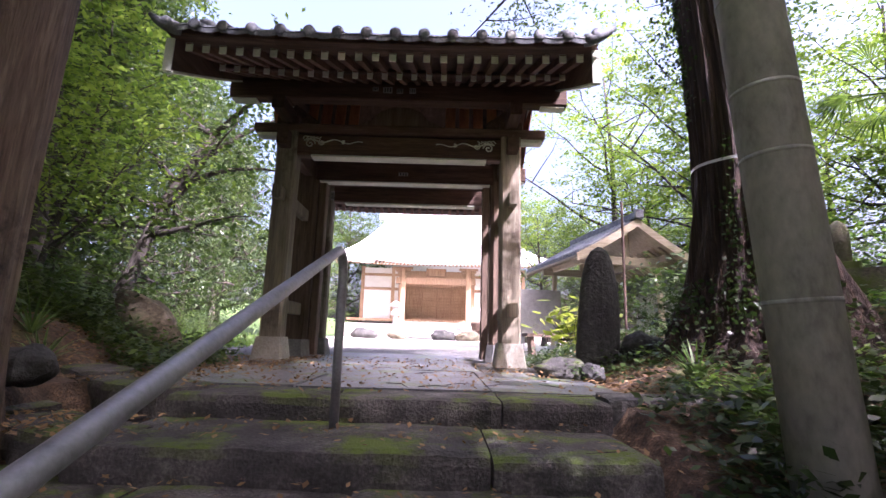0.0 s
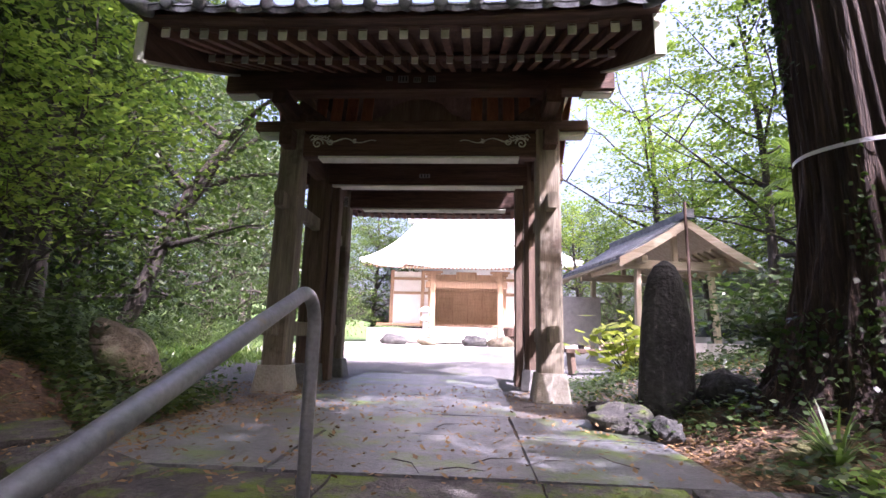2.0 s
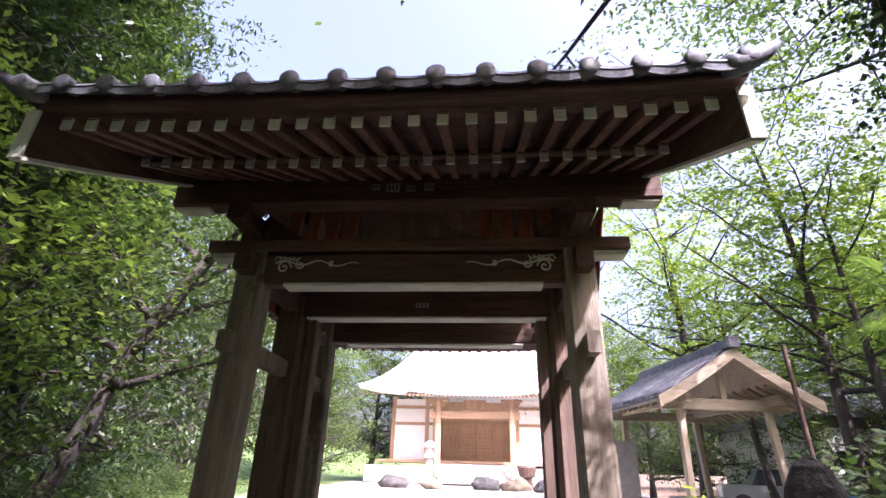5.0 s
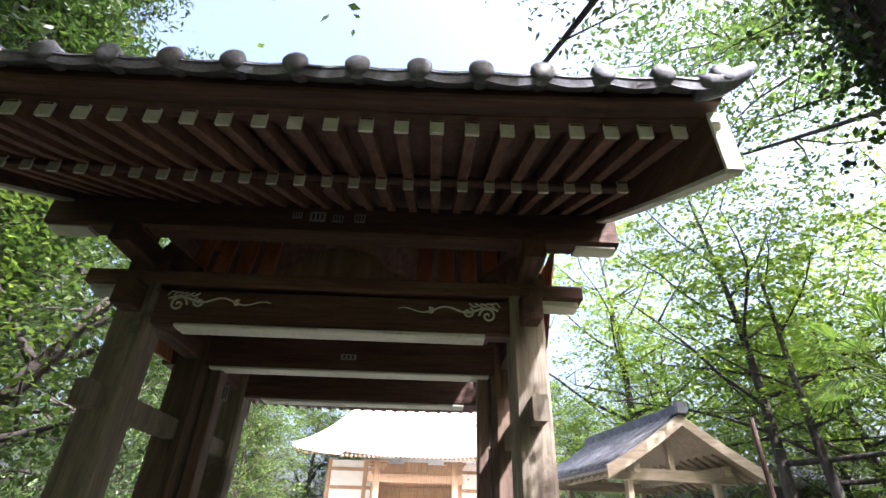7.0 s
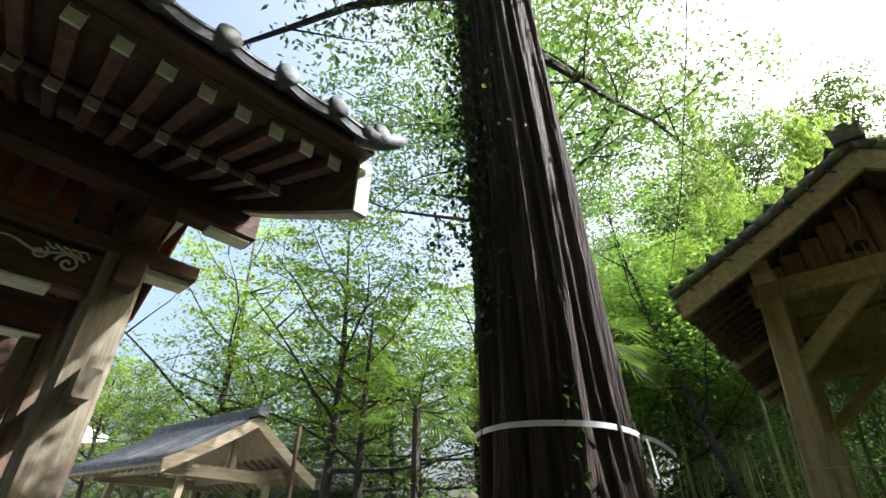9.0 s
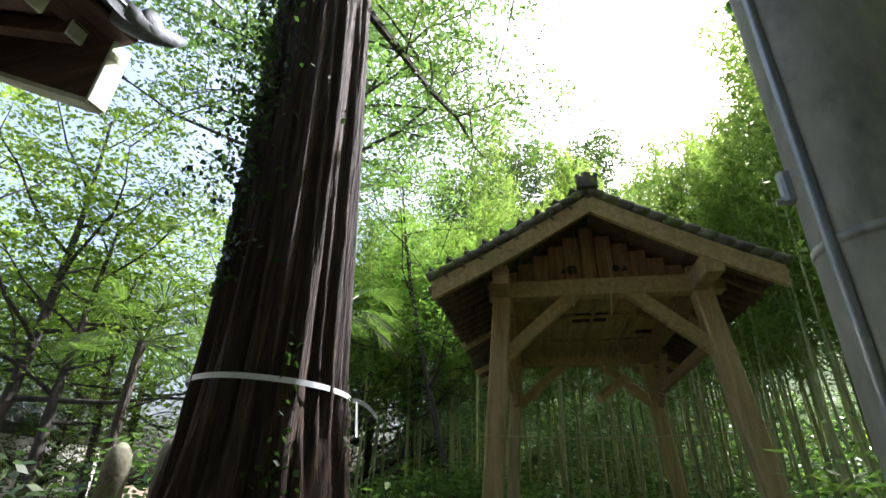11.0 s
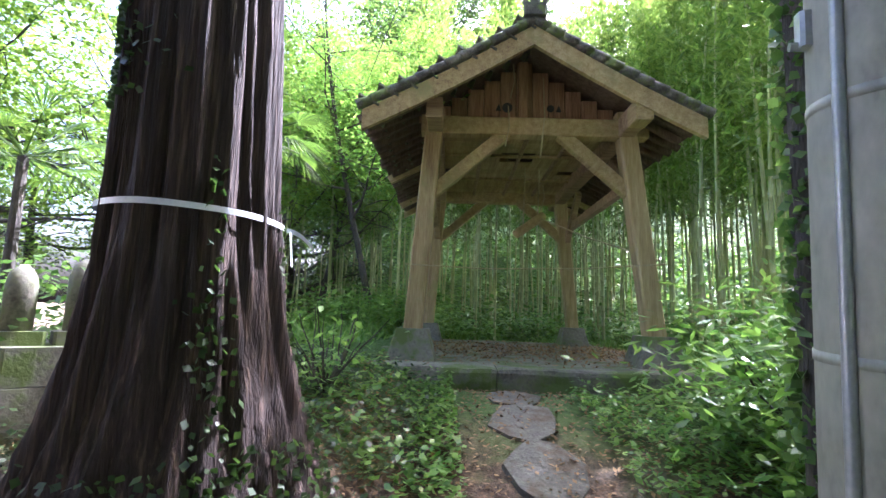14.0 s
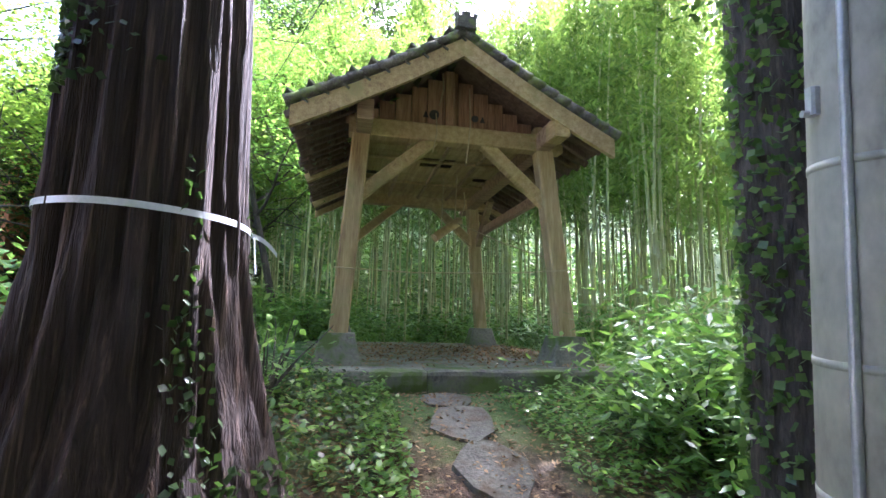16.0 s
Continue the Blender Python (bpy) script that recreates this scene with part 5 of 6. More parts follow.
def scatter(rg, n, box, keep, lift=0.0, spread=0.06):
    """Points on the ground within a box where keep(x, y) holds."""
    out = []
    while len(out) < n:
        x, y = rg.uniform(box[0], box[1]), rg.uniform(box[2], box[3])
        k = keep(x, y)
        if k > 0 and rg.rand() < k:
            out.append((x, y, footing(x, y) + lift + abs(rg.normal(0, spread))))
    return np.array(out)


def build_undergrowth():
    rg = np.random.RandomState(9)
    def bank(x, y):
        hut = 6.2 < x < 12.2 and -0.6 < y < 4.6
        trail = abs(y - 2.15 - 0.12 * (x - 4)) < 0.55 and x < 6.9
        if hut or trail or (x < 2.2 and y < 4.2):
            return 0
        return 1.0 if noise.noise((x * 0.9, y * 0.9, 3)) > -0.25 else 0.25
    c = scatter(rg, 17000, (1.9, 7.2, 3.0, 8.6), bank, 0.02, 0.08)
    solid("ground_ivy", quads_mesh("ground_ivy", leaf_quads(rg, c, 0.052, 0.038, 0.1, 0.6), leaf_dark), None, pose(0, 0, 0), "low dark green ivy covering the bank", "ivy", kind="stuff")
    c = scatter(rg, 19000, (2.3, 7.0, -3.5, 3.2), bank, 0.02, 0.09)
    solid("weeds", quads_mesh("weeds", leaf_quads(rg, c, 0.062, 0.036, 0.1, 0.6), leaf_bright), None, pose(0, 0, 0), "mixed leafy weeds beside the trail", "weeds", kind="stuff")
    c = scatter(rg, 13000, (1.78, 3.4, -1.5, 2.75), lambda x, y: 1.0 if noise.noise((x * 1.5, y * 1.5, 8)) > -0.2 else 0.2, 0.02, 0.12)
    solid("shade_plants", quads_mesh("shade_plants", leaf_quads(rg, c, 0.075, 0.035, 0.1, 0.5), leaf_dark), None, pose(0, 0, 0), "dark low plants round the foot of the pole", "plants", kind="stuff")
    c = scatter(rg, 1700, (3.9, 6.7, 2.4, 5.0), lambda x, y: bank(x, y) if (x - TREE[0]) ** 2 + (y - TREE[1]) ** 2 > 0.9 else 0, 0.02, 0.075)
    solid("trailside_weeds", quads_mesh("trailside_weeds", leaf_quads(rg, c, 0.078, 0.044, 0.1, 0.6), leaf_bright), None, pose(0, 0, 0), "fresh green broad-leaved weeds beside the trail", "weeds", kind="stuff")
    c = scatter(rg, 16000, (6.2, 16, -4, 9), lambda x, y: 0 if (5.9 < x < 12.4 and -0.7 < y < 4.7) else 1, 0.02, 0.16)
    solid("grass", quads_mesh("grass", leaf_quads(rg, c, 0.2, 0.03, -1.2, 0.2), leaf_bright), None, pose(0, 0, 0), "bright green grass round the pavilion", "grass", kind="stuff")
    c = scatter(rg, 34000, (-6.5, -1.6, 0.5, 6.0), lambda x, y: 1.0 if (x < -1.62 and y > 3.3 + 0.7 * (-1.0 - x) and y < 5.7) or x < -3.2 or (x < -1.95 and y < 2.4) else 0, 0.03, 0.14)
    solid("bank_plants", quads_mesh("bank_plants", leaf_quads(rg, c, 0.075, 0.036, 0.1, 0.5), leaf_mid), None, pose(0, 0, 0), "low dark green plants on the bank", "plants", kind="stuff")
    c = scatter(rg, 16000, (-9.5, -3.8, 6.0, 16), lambda x, y: smooth01((-3.9 - x) / 1.2), 0.02, 0.12)
    solid("grass", quads_mesh("grass", leaf_quads(rg, c, 0.2, 0.025, -1.2, 0.2), leaf_bright), None, pose(0, 0, 0), "green grass verge by the courtyard", "grass", kind="stuff")
    c = scatter(rg, 30000, (13.2, 26, -13, 16), lambda x, y: 1, 0.05, 0.4)
    solid("grove_undergrowth", quads_mesh("grove_undergrowth", leaf_quads(rg, c, 0.24, 0.09, 0.1, 0.4), leaf_bright), None, pose(0, 0, 0), "thick green undergrowth between the bamboo stems", "undergrowth", kind="stuff")

    def dry(x, y):
        if -1.0 < x < 2.0 and y > 0.5:
            return 0.22
        if 6.4 < x < 12.2 and -0.6 < y < 4.6:
            return 0
        return 1.0
    c = scatter(rg, 22000, (-3.2, 6.8, 0.8, 7.5), dry, 0.015, 0.01)
    solid("fallen_leaves", quads_mesh("fallen_leaves", leaf_quads(rg, c, 0.045, 0.026, 0.0, 0.85), dry_leaf), None, pose(0, 0, 0), "brown fallen leaves scattered over the ground", "leaves", kind="stuff")

    r3 = random.Random(17)
    for k in range(24):
        x, y, a, L = r3.uniform(-1.3, 1.9), r3.uniform(2.2, 6.4), r3.uniform(0, 6.28), r3.uniform(0.08, 0.32)
        z = max(footing(x, y), footing(x + math.cos(a) * L, y + math.sin(a) * L)) + 0.006
        solid("twig", Geo().tube([(0, 0, 0), (math.cos(a + 0.3) * L * 0.5, math.sin(a + 0.3) * L * 0.5, 0.006), (math.cos(a) * L, math.sin(a) * L, 0)], [0.0035, 0.003, 0.0015], 5), bark, pose(x, y, z), "thin dry twig lying on the paving", "twig", "fallen twigs")

    def shrub(name, x, y, r, h, n, leaf, mat, label, seed, z=None):
        g2, r2 = np.random.RandomState(seed), random.Random(seed)
        g, tips = Geo(), []
        for i in range(16):
            az = i * 2.4
            p = limb_points(r2, (0, 0, 0), (math.cos(az) * 0.6, math.sin(az) * 0.6, 1.0), h * r2.uniform(0.6, 1.0), 0.2, 5)
            g.tube(p, [0.012, 0.011, 0.009, 0.007, 0.005, 0.003], 4)
            tips += p[1:]
        t = np.array([tuple(q) for q in tips])
        c = t[g2.randint(0, len(t), n)] + g2.normal(0, 1, (n, 3)) * np.array([r * 0.35, r * 0.35, 0.12])
        ob = thing(name, pose(x, y, level(x, y) if z is None else z), label, "shrub")
        part("stem", g, bark, ob)
        part("foliage", quads_mesh("foliage", leaf_quads(g2, c, leaf[0], leaf[1], 0.25, 0.55), mat), None, ob)

    shrub("leafy_shrub", 4.75, 0.35, 1.1, 1.35, 3000, (0.15, 0.042), leaf_bright, "bright green shrub with narrow pointed leaves", 61)
    shrub("leafy_shrub", 5.6, -0.45, 1.2, 1.5, 3000, (0.15, 0.042), leaf_bright, "bright green shrub with narrow pointed leaves", 62)
    shrub("leafy_shrub", 3.9, 0.45, 0.7, 0.6, 1300, (0.13, 0.04), leaf_bright, "bright green shrub with narrow pointed leaves", 63)
    shrub("leafy_shrub", 4.3, -0.35, 1.1, 1.15, 2400, (0.14, 0.045), leaf_bright, "bright green shrub with narrow pointed leaves", 71)
    shrub("leafy_shrub", 5.15, 3.95, 0.4, 0.9, 240, (0.09, 0.045), leaf_bright, "thin young shrub beside the cedar", 72)
    shrub("leafy_shrub", 13.0, 6.0, 2.0, 1.3, 3500, (0.14, 0.07), leaf_bright, "dense fresh green undergrowth below the bamboo", 64)
    shrub("leafy_shrub", 12.8, 4.6, 1.7, 1.1, 3000, (0.14, 0.07), leaf_bright, "dense fresh green undergrowth below the bamboo", 65)
    shrub("leafy_shrub", 14.2, 1.5, 2.2, 1.0, 3000, (0.14, 0.07), leaf_bright, "dense fresh green undergrowth below the bamboo", 66)
    shrub("leafy_shrub", 13.2, -2.5, 2.2, 1.2, 3000, (0.14, 0.07), leaf_bright, "dense fresh green undergrowth below the bamboo", 67)
    shrub("aralia_shrub", 3.15, 8.4, 0.6, 1.1, 260, (0.26, 0.12), leaf_yellow, "yellow-green shrub with broad lobed leaves", 68)
    shrub("dark_shrub", 4.4, 6.9, 0.9, 1.1, 1500, (0.11, 0.06), leaf_dark, "dark evergreen shrub behind the standing stone", 69)
    shrub("dark_shrub", 5.6, 6.2, 0.9, 1.3, 1500, (0.11, 0.06), leaf_ground, "dark evergreen shrub behind the standing stone", 70)
    for i, (x, y, s) in enumerate(((-3.6, 5.2, 1.0), (-4.4, 4.4, 1.1), (-5.2, 6.2, 1.2), (-5.8, 7.6, 1.3), (-3.4, 3.6, 0.8), (-6.4, 9.4, 1.4), (-8, 12, 1.6), (-9, 15, 1.8), (-10, 19, 2.0), (-10.5, 23, 2.0))):
        shrub("bank_shrub", x, y, s, s * 0.75, 4200, (0.085, 0.04), leaf_mid if i % 3 else leaf_dark, "green shrub at the foot of the wood", 80 + i)

    for k, (u, v) in enumerate(((-1.35, 0.3), (-1.5, 1.0), (-1.15, 1.9))):
        p = BELL @ Vector((u, v, 4.62 - 0.45 * (abs(u) - 1.0)))
        shrub("roof_weed", p.x, p.y, 0.5, 0.5, 320, (0.11, 0.05), leaf_bright, "bright green weeds growing on the mossy roof", 120 + k, p.z - 0.05)

    # tufts of strap leaves
    for i, (x, y, s) in enumerate(((-2.7, 3.9, 0.55), (-3.3, 3.9, 0.6), (-2.3, 3.55, 0.45), (-3.9, 3.3, 0.6), (2.9, 0.9, 0.4), (2.55, 3.4, 0.4))):
        r2 = random.Random(200 + i)
        g = Geo()
        for k in range(34):
            a, e = r2.uniform(0, 6.28), r2.uniform(0.25, 1.0)
            L = s * r2.uniform(0.6, 1.1)
            w = Vector((-math.sin(a), math.cos(a), 0)) * 0.012
            pts = [Vector((math.cos(a) * L * t * e, math.sin(a) * L * t * e, L * (t - 0.75 * e * t * t))) for t in (0, 0.3, 0.6, 0.85, 1)]
            vs = []
            for j, p in enumerate(pts):
                vs += [p - w * (1 - j / 4.4), p + w * (1 - j / 4.4)]
            g.put(vs, [(2 * j, 2 * j + 1, 2 * j + 3, 2 * j + 2) for j in range(4)])
        solid("strap_leaf_tuft", g, leaf_ground, pose(x, y, level(x, y)), "tuft of arching narrow dark green leaves", "plant", "strap-leaf tufts")


build_undergrowth()


# ---- purification pavilion ----
def build_wash_house():
    M = pose(6.2, 13.4, 0.1, 0, 0, 9)
    hut = thing("wash_pavilion", M, "small open water pavilion with a tiled gable roof", "pavilion")
    W, L, EV, AP = 1.85, 4.0, 2.62, 3.72
    for s in (-1, 1):
        for y in (0.55, L - 0.5):
            part("post", Geo().beam((s * 1.12, y, 0.0), (s * 1.02, y, 2.75), 0.14, 0.14, (0, 1, 0)), silver_z, hut)
            part("footing", Geo().frustum((s * 1.13, y, -0.05), 0.34, 0.26, 0.14), pale_stone, hut)
        part("plate_beam", Geo().beam((s * 1.05, 0.1, 2.72), (s * 1.05, L - 0.1, 2.72), 0.15, 0.2), silver_x, hut)
        def slope(u, v, off=0.0):
            t = u
            return (s * W * t, -0.1 + (L + 0.2) * v, AP - (AP - EV) * (t * 1.15 - 0.15 * t * t) + off)
        part("roof_deck", Geo().sheet(lambda u, v: slope(u, v) if s > 0 else slope(1 - u, v), 8, 4, 0.05), silver_x, hut)
        for j in range(15):
            y = 0.0 + L * j / 14
            part("rafter", Geo().beam((s * 0.9, y, slope(0.9 / W, 0)[2] - 0.09), (s * (W - 0.02), y, EV - 0.09), 0.05, 0.07), silver_x, hut)
        for j in range(16):
            y = -0.1 + (L + 0.2) * (j + 0.5) / 16
            pts = [(slope(k / 6, 0)[0], y, slope(k / 6, 0)[2] + 0.075) for k in range(7)]
            part("cover_tile", Geo().tube(pts, 0.055, 8), kawara, hut, smooth=True)
        part("tile_bed", Geo().sheet(lambda u, v: slope(u, v, 0.06) if s > 0 else slope(1 - u, v, 0.06), 8, 4, 0.05), kawara, hut)
        for y in (-0.14, L + 0.14):
            g = Geo()
            g.loft([[(slope(k / 6, 0)[0], y + a, slope(k / 6, 0)[2] - 0.06 + b) for a, b in ((-0.03, -0.12), (0.03, -0.12), (0.03, 0.12), (-0.03, 0.12))] for k in range(7)])
            part("bargeboard", g, silver_x, hut, "pale bargeboard")
    for y in (0.5, L - 0.5):
        part("tie_beam", Geo().beam((-1.45, y, 2.62), (1.45, y, 2.62), 0.15, 0.24), silver_x, hut)
        part("king_post", Geo().beam((0, y, 2.7), (0, y, 3.6), 0.14, 0.12, (0, 1, 0)), silver_z, hut)
    part("ridge", Geo().beam((0, -0.2, AP + 0.13), (0, L + 0.2, AP + 0.13), 0.24, 0.2).box((0, -0.24, AP + 0.17), (0.3, 0.1, 0.24), 0.05), kawara, hut, "stacked ridge tiles")
    basin = thing("water_basin", M, "stone water basin under the small pavilion", "basin")
    part("bowl", Geo().box((0, 2.0, 0.35), (1.3, 0.8, 0.7), 0.05), pale_stone, basin)
    part("water", Geo().box((0, 2.0, 0.702), (1.0, 0.5, 0.01), 0.004), dark_glass, basin)
    for k in range(5):
        wall = solid("stone_block", Geo().box((0.2 + 0.46 * k, 0.15, 0.3), (0.45, 0.3, 0.6), 0.03), pale_stone, M, "pale block of the low stone wall", "block", "low wall blocks")
    solid("notice_board", Geo().box((-1.7, 3.2, 1.2), (1.5, 0.06, 1.5), 0.01).box((-2.3, 3.2, 0.3), (0.1, 0.1, 0.6)).box((-1.1, 3.2, 0.3), (0.1, 0.1, 0.6)), pale_stone, M, "pale grey notice board on two posts", "board")
    bench = thing("dark_bench", pose(3.4, 11.4, level(3.4, 11.4), 0, 0, 5), "dark wooden bench by the path", "bench")
    part("seat", Geo().box((0, 0, 0.5), (1.5, 0.5, 0.08)), post_dark, bench)
    for x in (-0.6, 0.6):
        part("leg", Geo().beam((x, -0.15, 0), (x, 0.0, 0.48), 0.1, 0.3, (0, 1, 0)), post_dark, bench)


build_wash_house()


# ---- temple hall ----
def build_hall():
    M = pose(0, 40, 0.3)
    hall = thing("temple_hall", M, "timber temple hall with white plaster walls and a broad pale roof", "temple")
    for x0, x1 in ((-6.16, -2.95), (3.3, 7.6)):
        part("plaster_wall", Geo().beam((x0, 1.2, 3.5), (x1, 1.2, 3.5), 0.2, 4.6), plaster, hall, "white plaster wall")
        for z in (4.0, 5.2):
            part("wall_rail", Geo().beam((x0, 1.07, z), (x1, 1.07, z), 0.08, 0.22), hall_wood, hall)
        for x in (x0, x1, (x0 + x1) / 2 + (1.0 if x0 < 0 else 0)):
            part("wall_post", Geo().beam((x, 1.05, 1.2), (x, 1.05, 5.9), 0.28, 0.22, (0, 1, 0)), hall_wood, hall)
    part("back_wall", Geo().beam((-2.95, 2.6, 3.5), (3.3, 2.6, 3.5), 0.2, 4.6), hall_wood, hall)
    for k in range(4):
        x = -1.75 + 1.3 * k
        d = part("door_panel", Geo().beam((x, 2.45, 1.7), (x, 2.45, 4.2), 1.25, 0.08, (0, 1, 0)), hall_wood, hall, "slatted wooden sliding door")
        for j in range(9):
            part("slat", Geo().beam((x - 0.62, 2.38, 1.9 + 0.26 * j), (x + 0.62, 2.38, 1.9 + 0.26 * j), 0.05, 0.06), hall_wood, d)
        for s in (-0.62, 0.62):
            part("stile", Geo().beam((x + s, 2.37, 1.6), (x + s, 2.37, 4.2), 0.1, 0.06, (0, 1, 0)), hall_wood, d)
    part("lintel_beam", Geo().beam((-2.95, 2.4, 4.6), (3.3, 2.4, 4.6), 0.2, 0.6), hall_wood, hall)
    for x in (-2.45, 2.75):
        part("porch_post", Geo().beam((x, -2.0, 0.4), (x, -2.0, 5.4), 0.4, 0.4, (0, 1, 0), 0.05), hall_wood, hall, "tall porch post")
        g = Geo()
        for k in range(4):
            g.beam((x - 0.3 - 0.15 * k, -2.0, 4.8 + 0.2 * k), (x + 0.3 + 0.15 * k, -2.0, 4.8 + 0.2 * k), 0.3, 0.16)
        part("bracket", g, hall_wood, hall, "carved bracket")
    part("porch_beam", Geo().beam((-3.0, -2.0, 4.4), (3.3, -2.0, 4.4), 0.3, 0.5), hall_wood, hall, "pale porch rainbow beam")
    part("frog_leg", Geo().box((0.15, -2.0, 5.1), (1.6, 0.2, 0.6), 0.2), hall_wood, hall)
    for k in range(4):
        part("stone_step", Geo().box((0.15, -1.6 + 0.45 * k, 0.15 + 0.3 * k), (5.0, 0.9, 0.3), 0.03), pale_stone, hall)
    part("veranda", Geo().box((0.5, 1.4, 1.35), (15.5, 2.2, 0.2), 0.02), hall_wood, hall)
    part("podium", Geo().box((0.5, 4.5, 0.5), (17, 8.5, 1.1), 0.05), pale_stone, hall)
    def roof(u, v):
        x = -8.8 + 18.0 * u
        d = v
        return (x * (1 - 0.42 * d) + 0.2, -1.0 + 7.5 * d, 6.1 + 5.4 * (0.55 * d + 0.45 * d * d) + 0.5 * abs(2 * u - 1) ** 4 * (1 - d))
    part("roof", Geo().sheet(roof, 24, 10, 0.3), hall_roof, hall, "broad pale curved roof")
    part("rear_roof", Geo().sheet(lambda u, v: (roof(1 - u, v)[0], 14.0 - 7.5 * v, roof(1 - u, v)[2]), 24, 10, 0.3), hall_roof, hall, "broad pale curved roof")
    part("roof_ridge", Geo().beam((-5.7, 6.5, 11.7), (6.2, 6.5, 11.7), 0.6, 0.8), hall_roof, hall)
    part("porch_roof", Geo().sheet(lambda u, v: (-4.85 + 10.0 * u, -3.4 + 4.0 * v, 5.75 + 1.2 * v + 0.3 * abs(2 * u - 1) ** 3), 16, 6, 0.18), hall_roof, hall, "pale porch roof")
    for k in range(34):
        x = -4.65 + 9.6 * k / 33
        part("rafter", Geo().beam((x, -3.35, 5.52), (x, 0.5, 6.6), 0.12, 0.14), hall_wood, hall)
    for k in range(40):
        x = -8.5 + 17.4 * k / 39
        part("rafter", Geo().beam((x, -0.9, 5.85 + 0.4 * abs(2 * k / 39 - 1) ** 4), (x, 1.3, 6.2), 0.14, 0.16), hall_wood, hall)
    solid("incense_burner", Geo().tube([(0, 0, 0), (0, 0, 0.6), (0, 0, 0.7), (0, 0, 1.2), (0, 0, 1.3)], [0.4, 0.3, 0.5, 0.6, 0.5], 14), iron_mat, pose(3.4, 35.2, 0.2), "dark iron incense burner before the hall", "burner")
    lantern = Geo().box((0, 0, 0.2), (0.8, 0.8, 0.4), 0.05).tube([(0, 0, 0.4), (0, 0, 1.6)], 0.2, 12).box((0, 0, 1.75), (0.7, 0.7, 0.25), 0.1).box((0, 0, 2.05), (0.45, 0.45, 0.4), 0.04).frustum((0, 0, 2.25), 0.95, 0.25, 0.35)
    me = lantern.mesh("stone_lantern", pale_stone)
    for x in (-2.6, 5.2):
        solid("stone_lantern", me, None, pose(x, 34.5, 0.18), "pale granite stone lantern before the hall", "lantern", "stone lanterns")
    for i, (x, y, s) in enumerate(((-4.6, 33, 0.8), (-2.2, 32.5, 0.6), (0.8, 33.5, 0.9), (2.6, 33.2, 0.8), (4.2, 32.6, 0.7), (6.0, 33, 0.8))):
        solid("rock", boulder(30 + i, s, s * 0.8, s * 0.6), brown_rock if i % 2 else rock_mat, pose(x, y, 0.3), "garden rock before the temple hall", "rock", smooth=True)


build_hall()


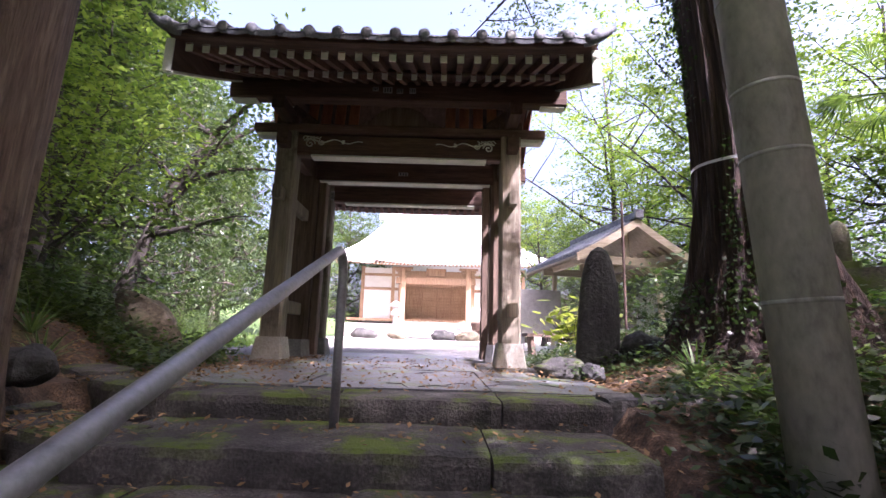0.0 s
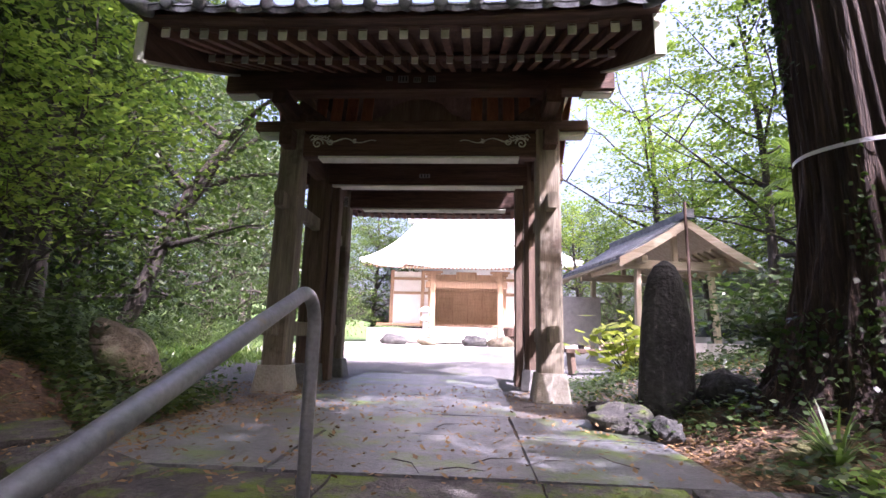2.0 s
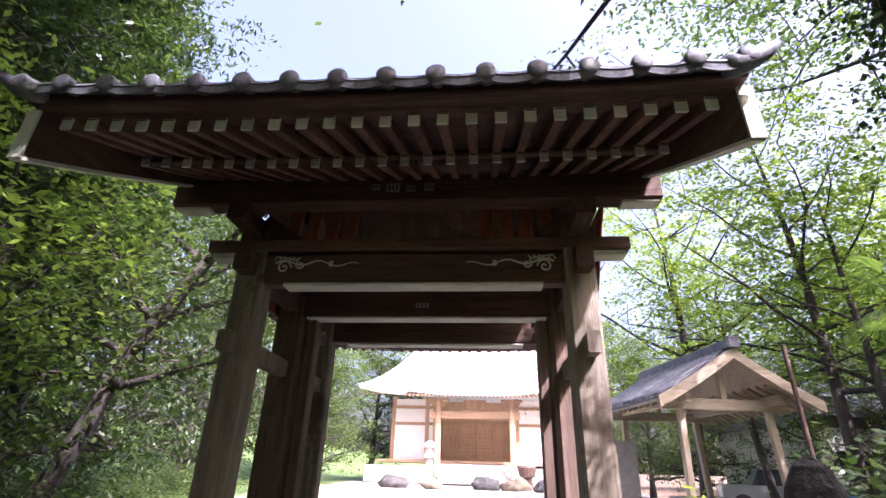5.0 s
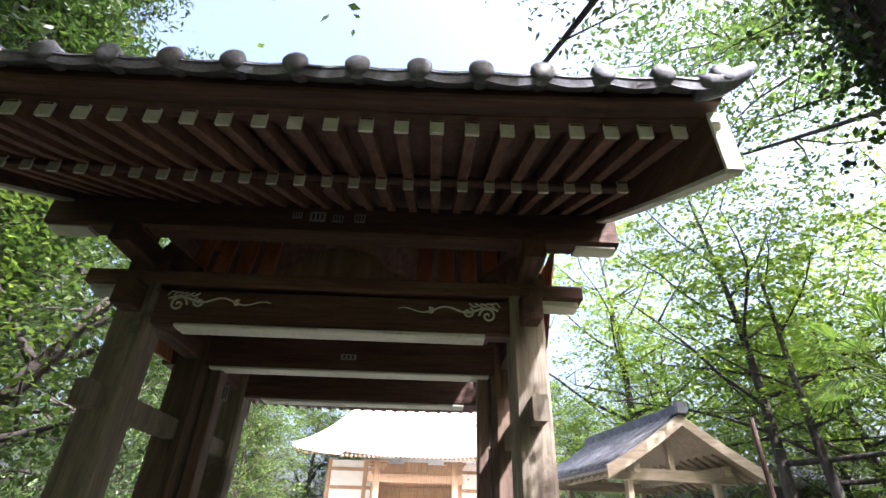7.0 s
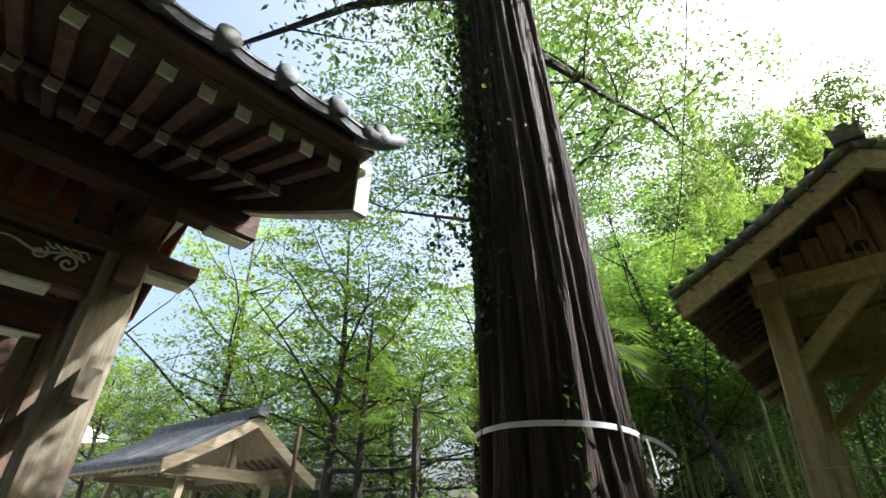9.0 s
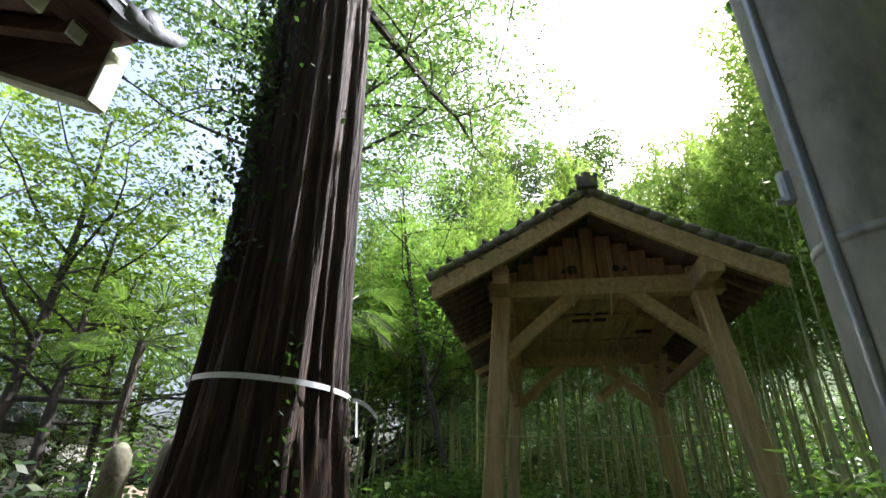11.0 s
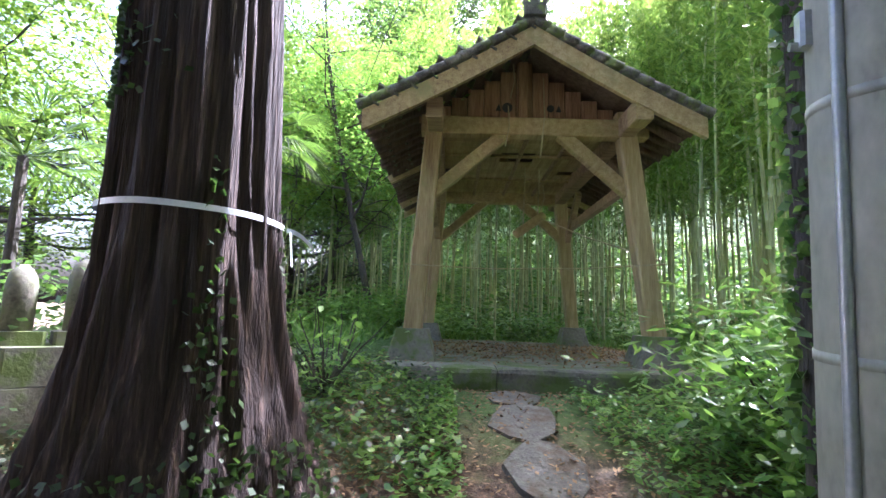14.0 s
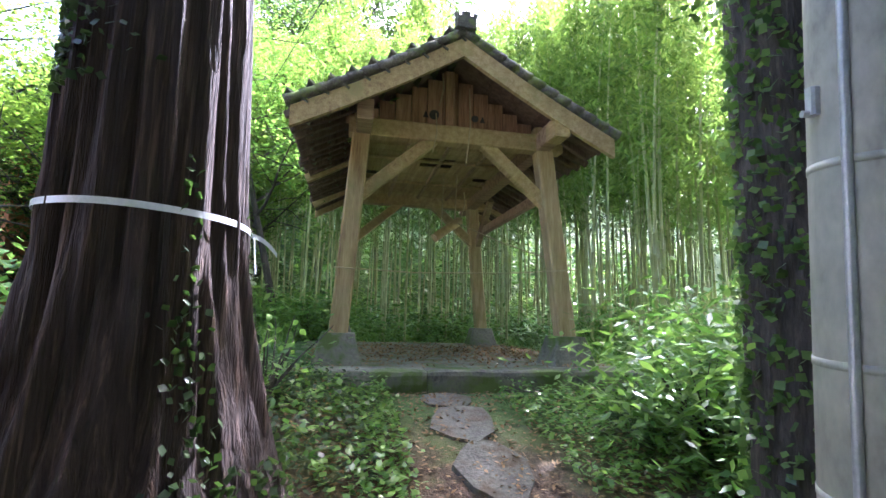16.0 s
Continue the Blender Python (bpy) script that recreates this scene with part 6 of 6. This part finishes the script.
# ---- graves, car and fan palm beyond ----
def build_distance():
    wall = thing("stone_plinth", pose(4.7, 5.75, 0.14, 0, 0, -42), "mossy block plinth carrying old grave stones", "plinth")
    for r in range(4):
        for k in range(3):
            part("block", Geo().box((-0.32 + 0.56 * k + 0.12 * (r % 2), 0, 0.14 + 0.27 * r), (0.55, 0.8 - 0.04 * r, 0.262), 0.03), slab_stone, wall)
    for i, (x, h, r) in enumerate(((-0.4, 0.58, 0.1), (-0.02, 0.66, 0.115), (0.36, 0.55, 0.1), (0.74, 0.6, 0.1))):
        m = wall.matrix_world @ pose(x, 0, 1.08)
        ob = thing("grave_stone", m, "weathered old grave stone with a rounded top", "gravestone", "grave stones")
        part("base", Geo().box((0, 0, 0.05), (0.34, 0.34, 0.1), 0.02), slab_stone, ob)
        part("shaft", Geo().tube([(0, 0, 0.1), (0, 0, h - 0.15), (0, 0, h - 0.05), (0, 0, h)], [r, r, r * 0.8, r * 0.2], 14), slab_stone, ob, smooth=True)
    store = thing("storehouse", Matrix.Translation((19.4, 14.9, level(19.4, 14.9) - 0.05)) @ Matrix.Rotation(radians(-35), 4, "Z") @ Matrix.Scale(1.5, 4), "tall narrow storehouse with sunlit orange-brown boarding", "storehouse")
    for k in range(8):
        part("wall_board", Geo().box((-0.84 + 0.24 * k, -0.8, 2.4), (0.232, 0.03, 4.8), 0.005), red_wood, store)
        part("wall_board", Geo().box((-0.97, -0.7 + 0.24 * k, 2.4), (0.03, 0.232, 4.8), 0.005), red_wood, store)
    part("wall", Geo().box((0, 0.1, 2.4), (1.86, 1.7, 4.78), 0.01), hall_wood, store)
    part("roof", Geo().beam((-1.3, 0.1, 5.0), (1.3, 0.1, 5.0), 2.5, 0.5, cut=0.22), kawara, store)
    car = thing("parked_car", pose(11.5, 22.5, level(11.5, 22.5), 0, 0, 70), "silver estate car parked beyond the courtyard", "car")
    g = Geo()
    g.box((0, 0, 0.62), (1.7, 4.2, 0.62), 0.12)
    part("body", g, car_paint, car)
    part("cabin", Geo().beam((0, -0.1, 0.9), (0, -0.1, 1.45), 1.6, 2.6, (0, 1, 0), 0.15, (1.3, 1.9)), dark_glass, car)
    part("roof", Geo().box((0, -0.1, 1.46), (1.28, 1.85, 0.05), 0.02), car_paint, car)
    for x in (-0.8, 0.8):
        for y in (-1.3, 1.35):
            w = part("wheel", Geo().tube([(x - 0.1, y, 0.32), (x + 0.1, y, 0.32)], 0.32, 18), rubber, car)
            part("rim", Geo().tube([(x - 0.11, y, 0.32), (x + 0.11, y, 0.32)], 0.19, 14), car_paint, w)
    house = thing("house", pose(17, 27, level(17, 27), 0, 0, 20), "pale low house beyond the trees", "house")
    part("wall", Geo().box((0, 0, 1.5), (9, 5, 3.0), 0.05), plaster, house)
    part("roof", Geo().beam((-5, 0, 3.6), (5, 0, 3.6), 5.8, 1.2, cut=0.5), kawara, house)
    for x in (-3, 0, 3):
        w = part("window", Geo().box((x, -2.51, 1.6), (1.6, 0.06, 1.1), 0.01), dark_glass, house)
        part("sill", Geo().box((x, -2.56, 1.02), (1.8, 0.12, 0.08), 0.01), pale_stone, w)
    solid("blue_tarp", boulder(55, 1.6, 0.8, 0.5), blue_mat, pose(13.5, 20.5, level(13.5, 20.5) + 0.25), "blue sheet over a heap beyond the trees", "tarp")
    for i, (x, y, h) in enumerate(((6.4, 5.4, 2.6), (5.7, 7.6, 2.4))):
        palm = thing("fan_palm", pose(x, y, level(x, y)), "shaggy fan palm with drooping leaves", "palm")
        part("trunk", Geo().tube([(0, 0, -0.1), (0.02, 0, h * 0.5), (0, 0, h)], [0.065, 0.055, 0.05], 10, wob=0.2), bark, palm)
        r2 = random.Random(300 + i)
        for k in range(16):
            a, e = k * 2.4, r2.uniform(-0.5, 0.9)
            d = Vector((math.cos(a) * math.cos(e), math.sin(a) * math.cos(e), math.sin(e)))
            c = Vector((0, 0, h)) + d * 0.55
            side = d.cross(Vector((0, 0, 1))).normalized()
            g = Geo().tube([(0, 0, h), tuple(c)], 0.01, 4)
            for j in range(-8, 9):
                f = (d * math.cos(j * 0.17) + side * math.sin(j * 0.17)).normalized()
                w = f.cross(Vector((0, 0, 1))).normalized() * 0.016
                q, t = c + f * 0.25, c + f * 0.55 - Vector((0, 0, 0.18))
                g.put([c, q - w, t, q + w], [(0, 1, 2, 3)])
            part("frond", g, leaf_mid, palm)


build_distance()
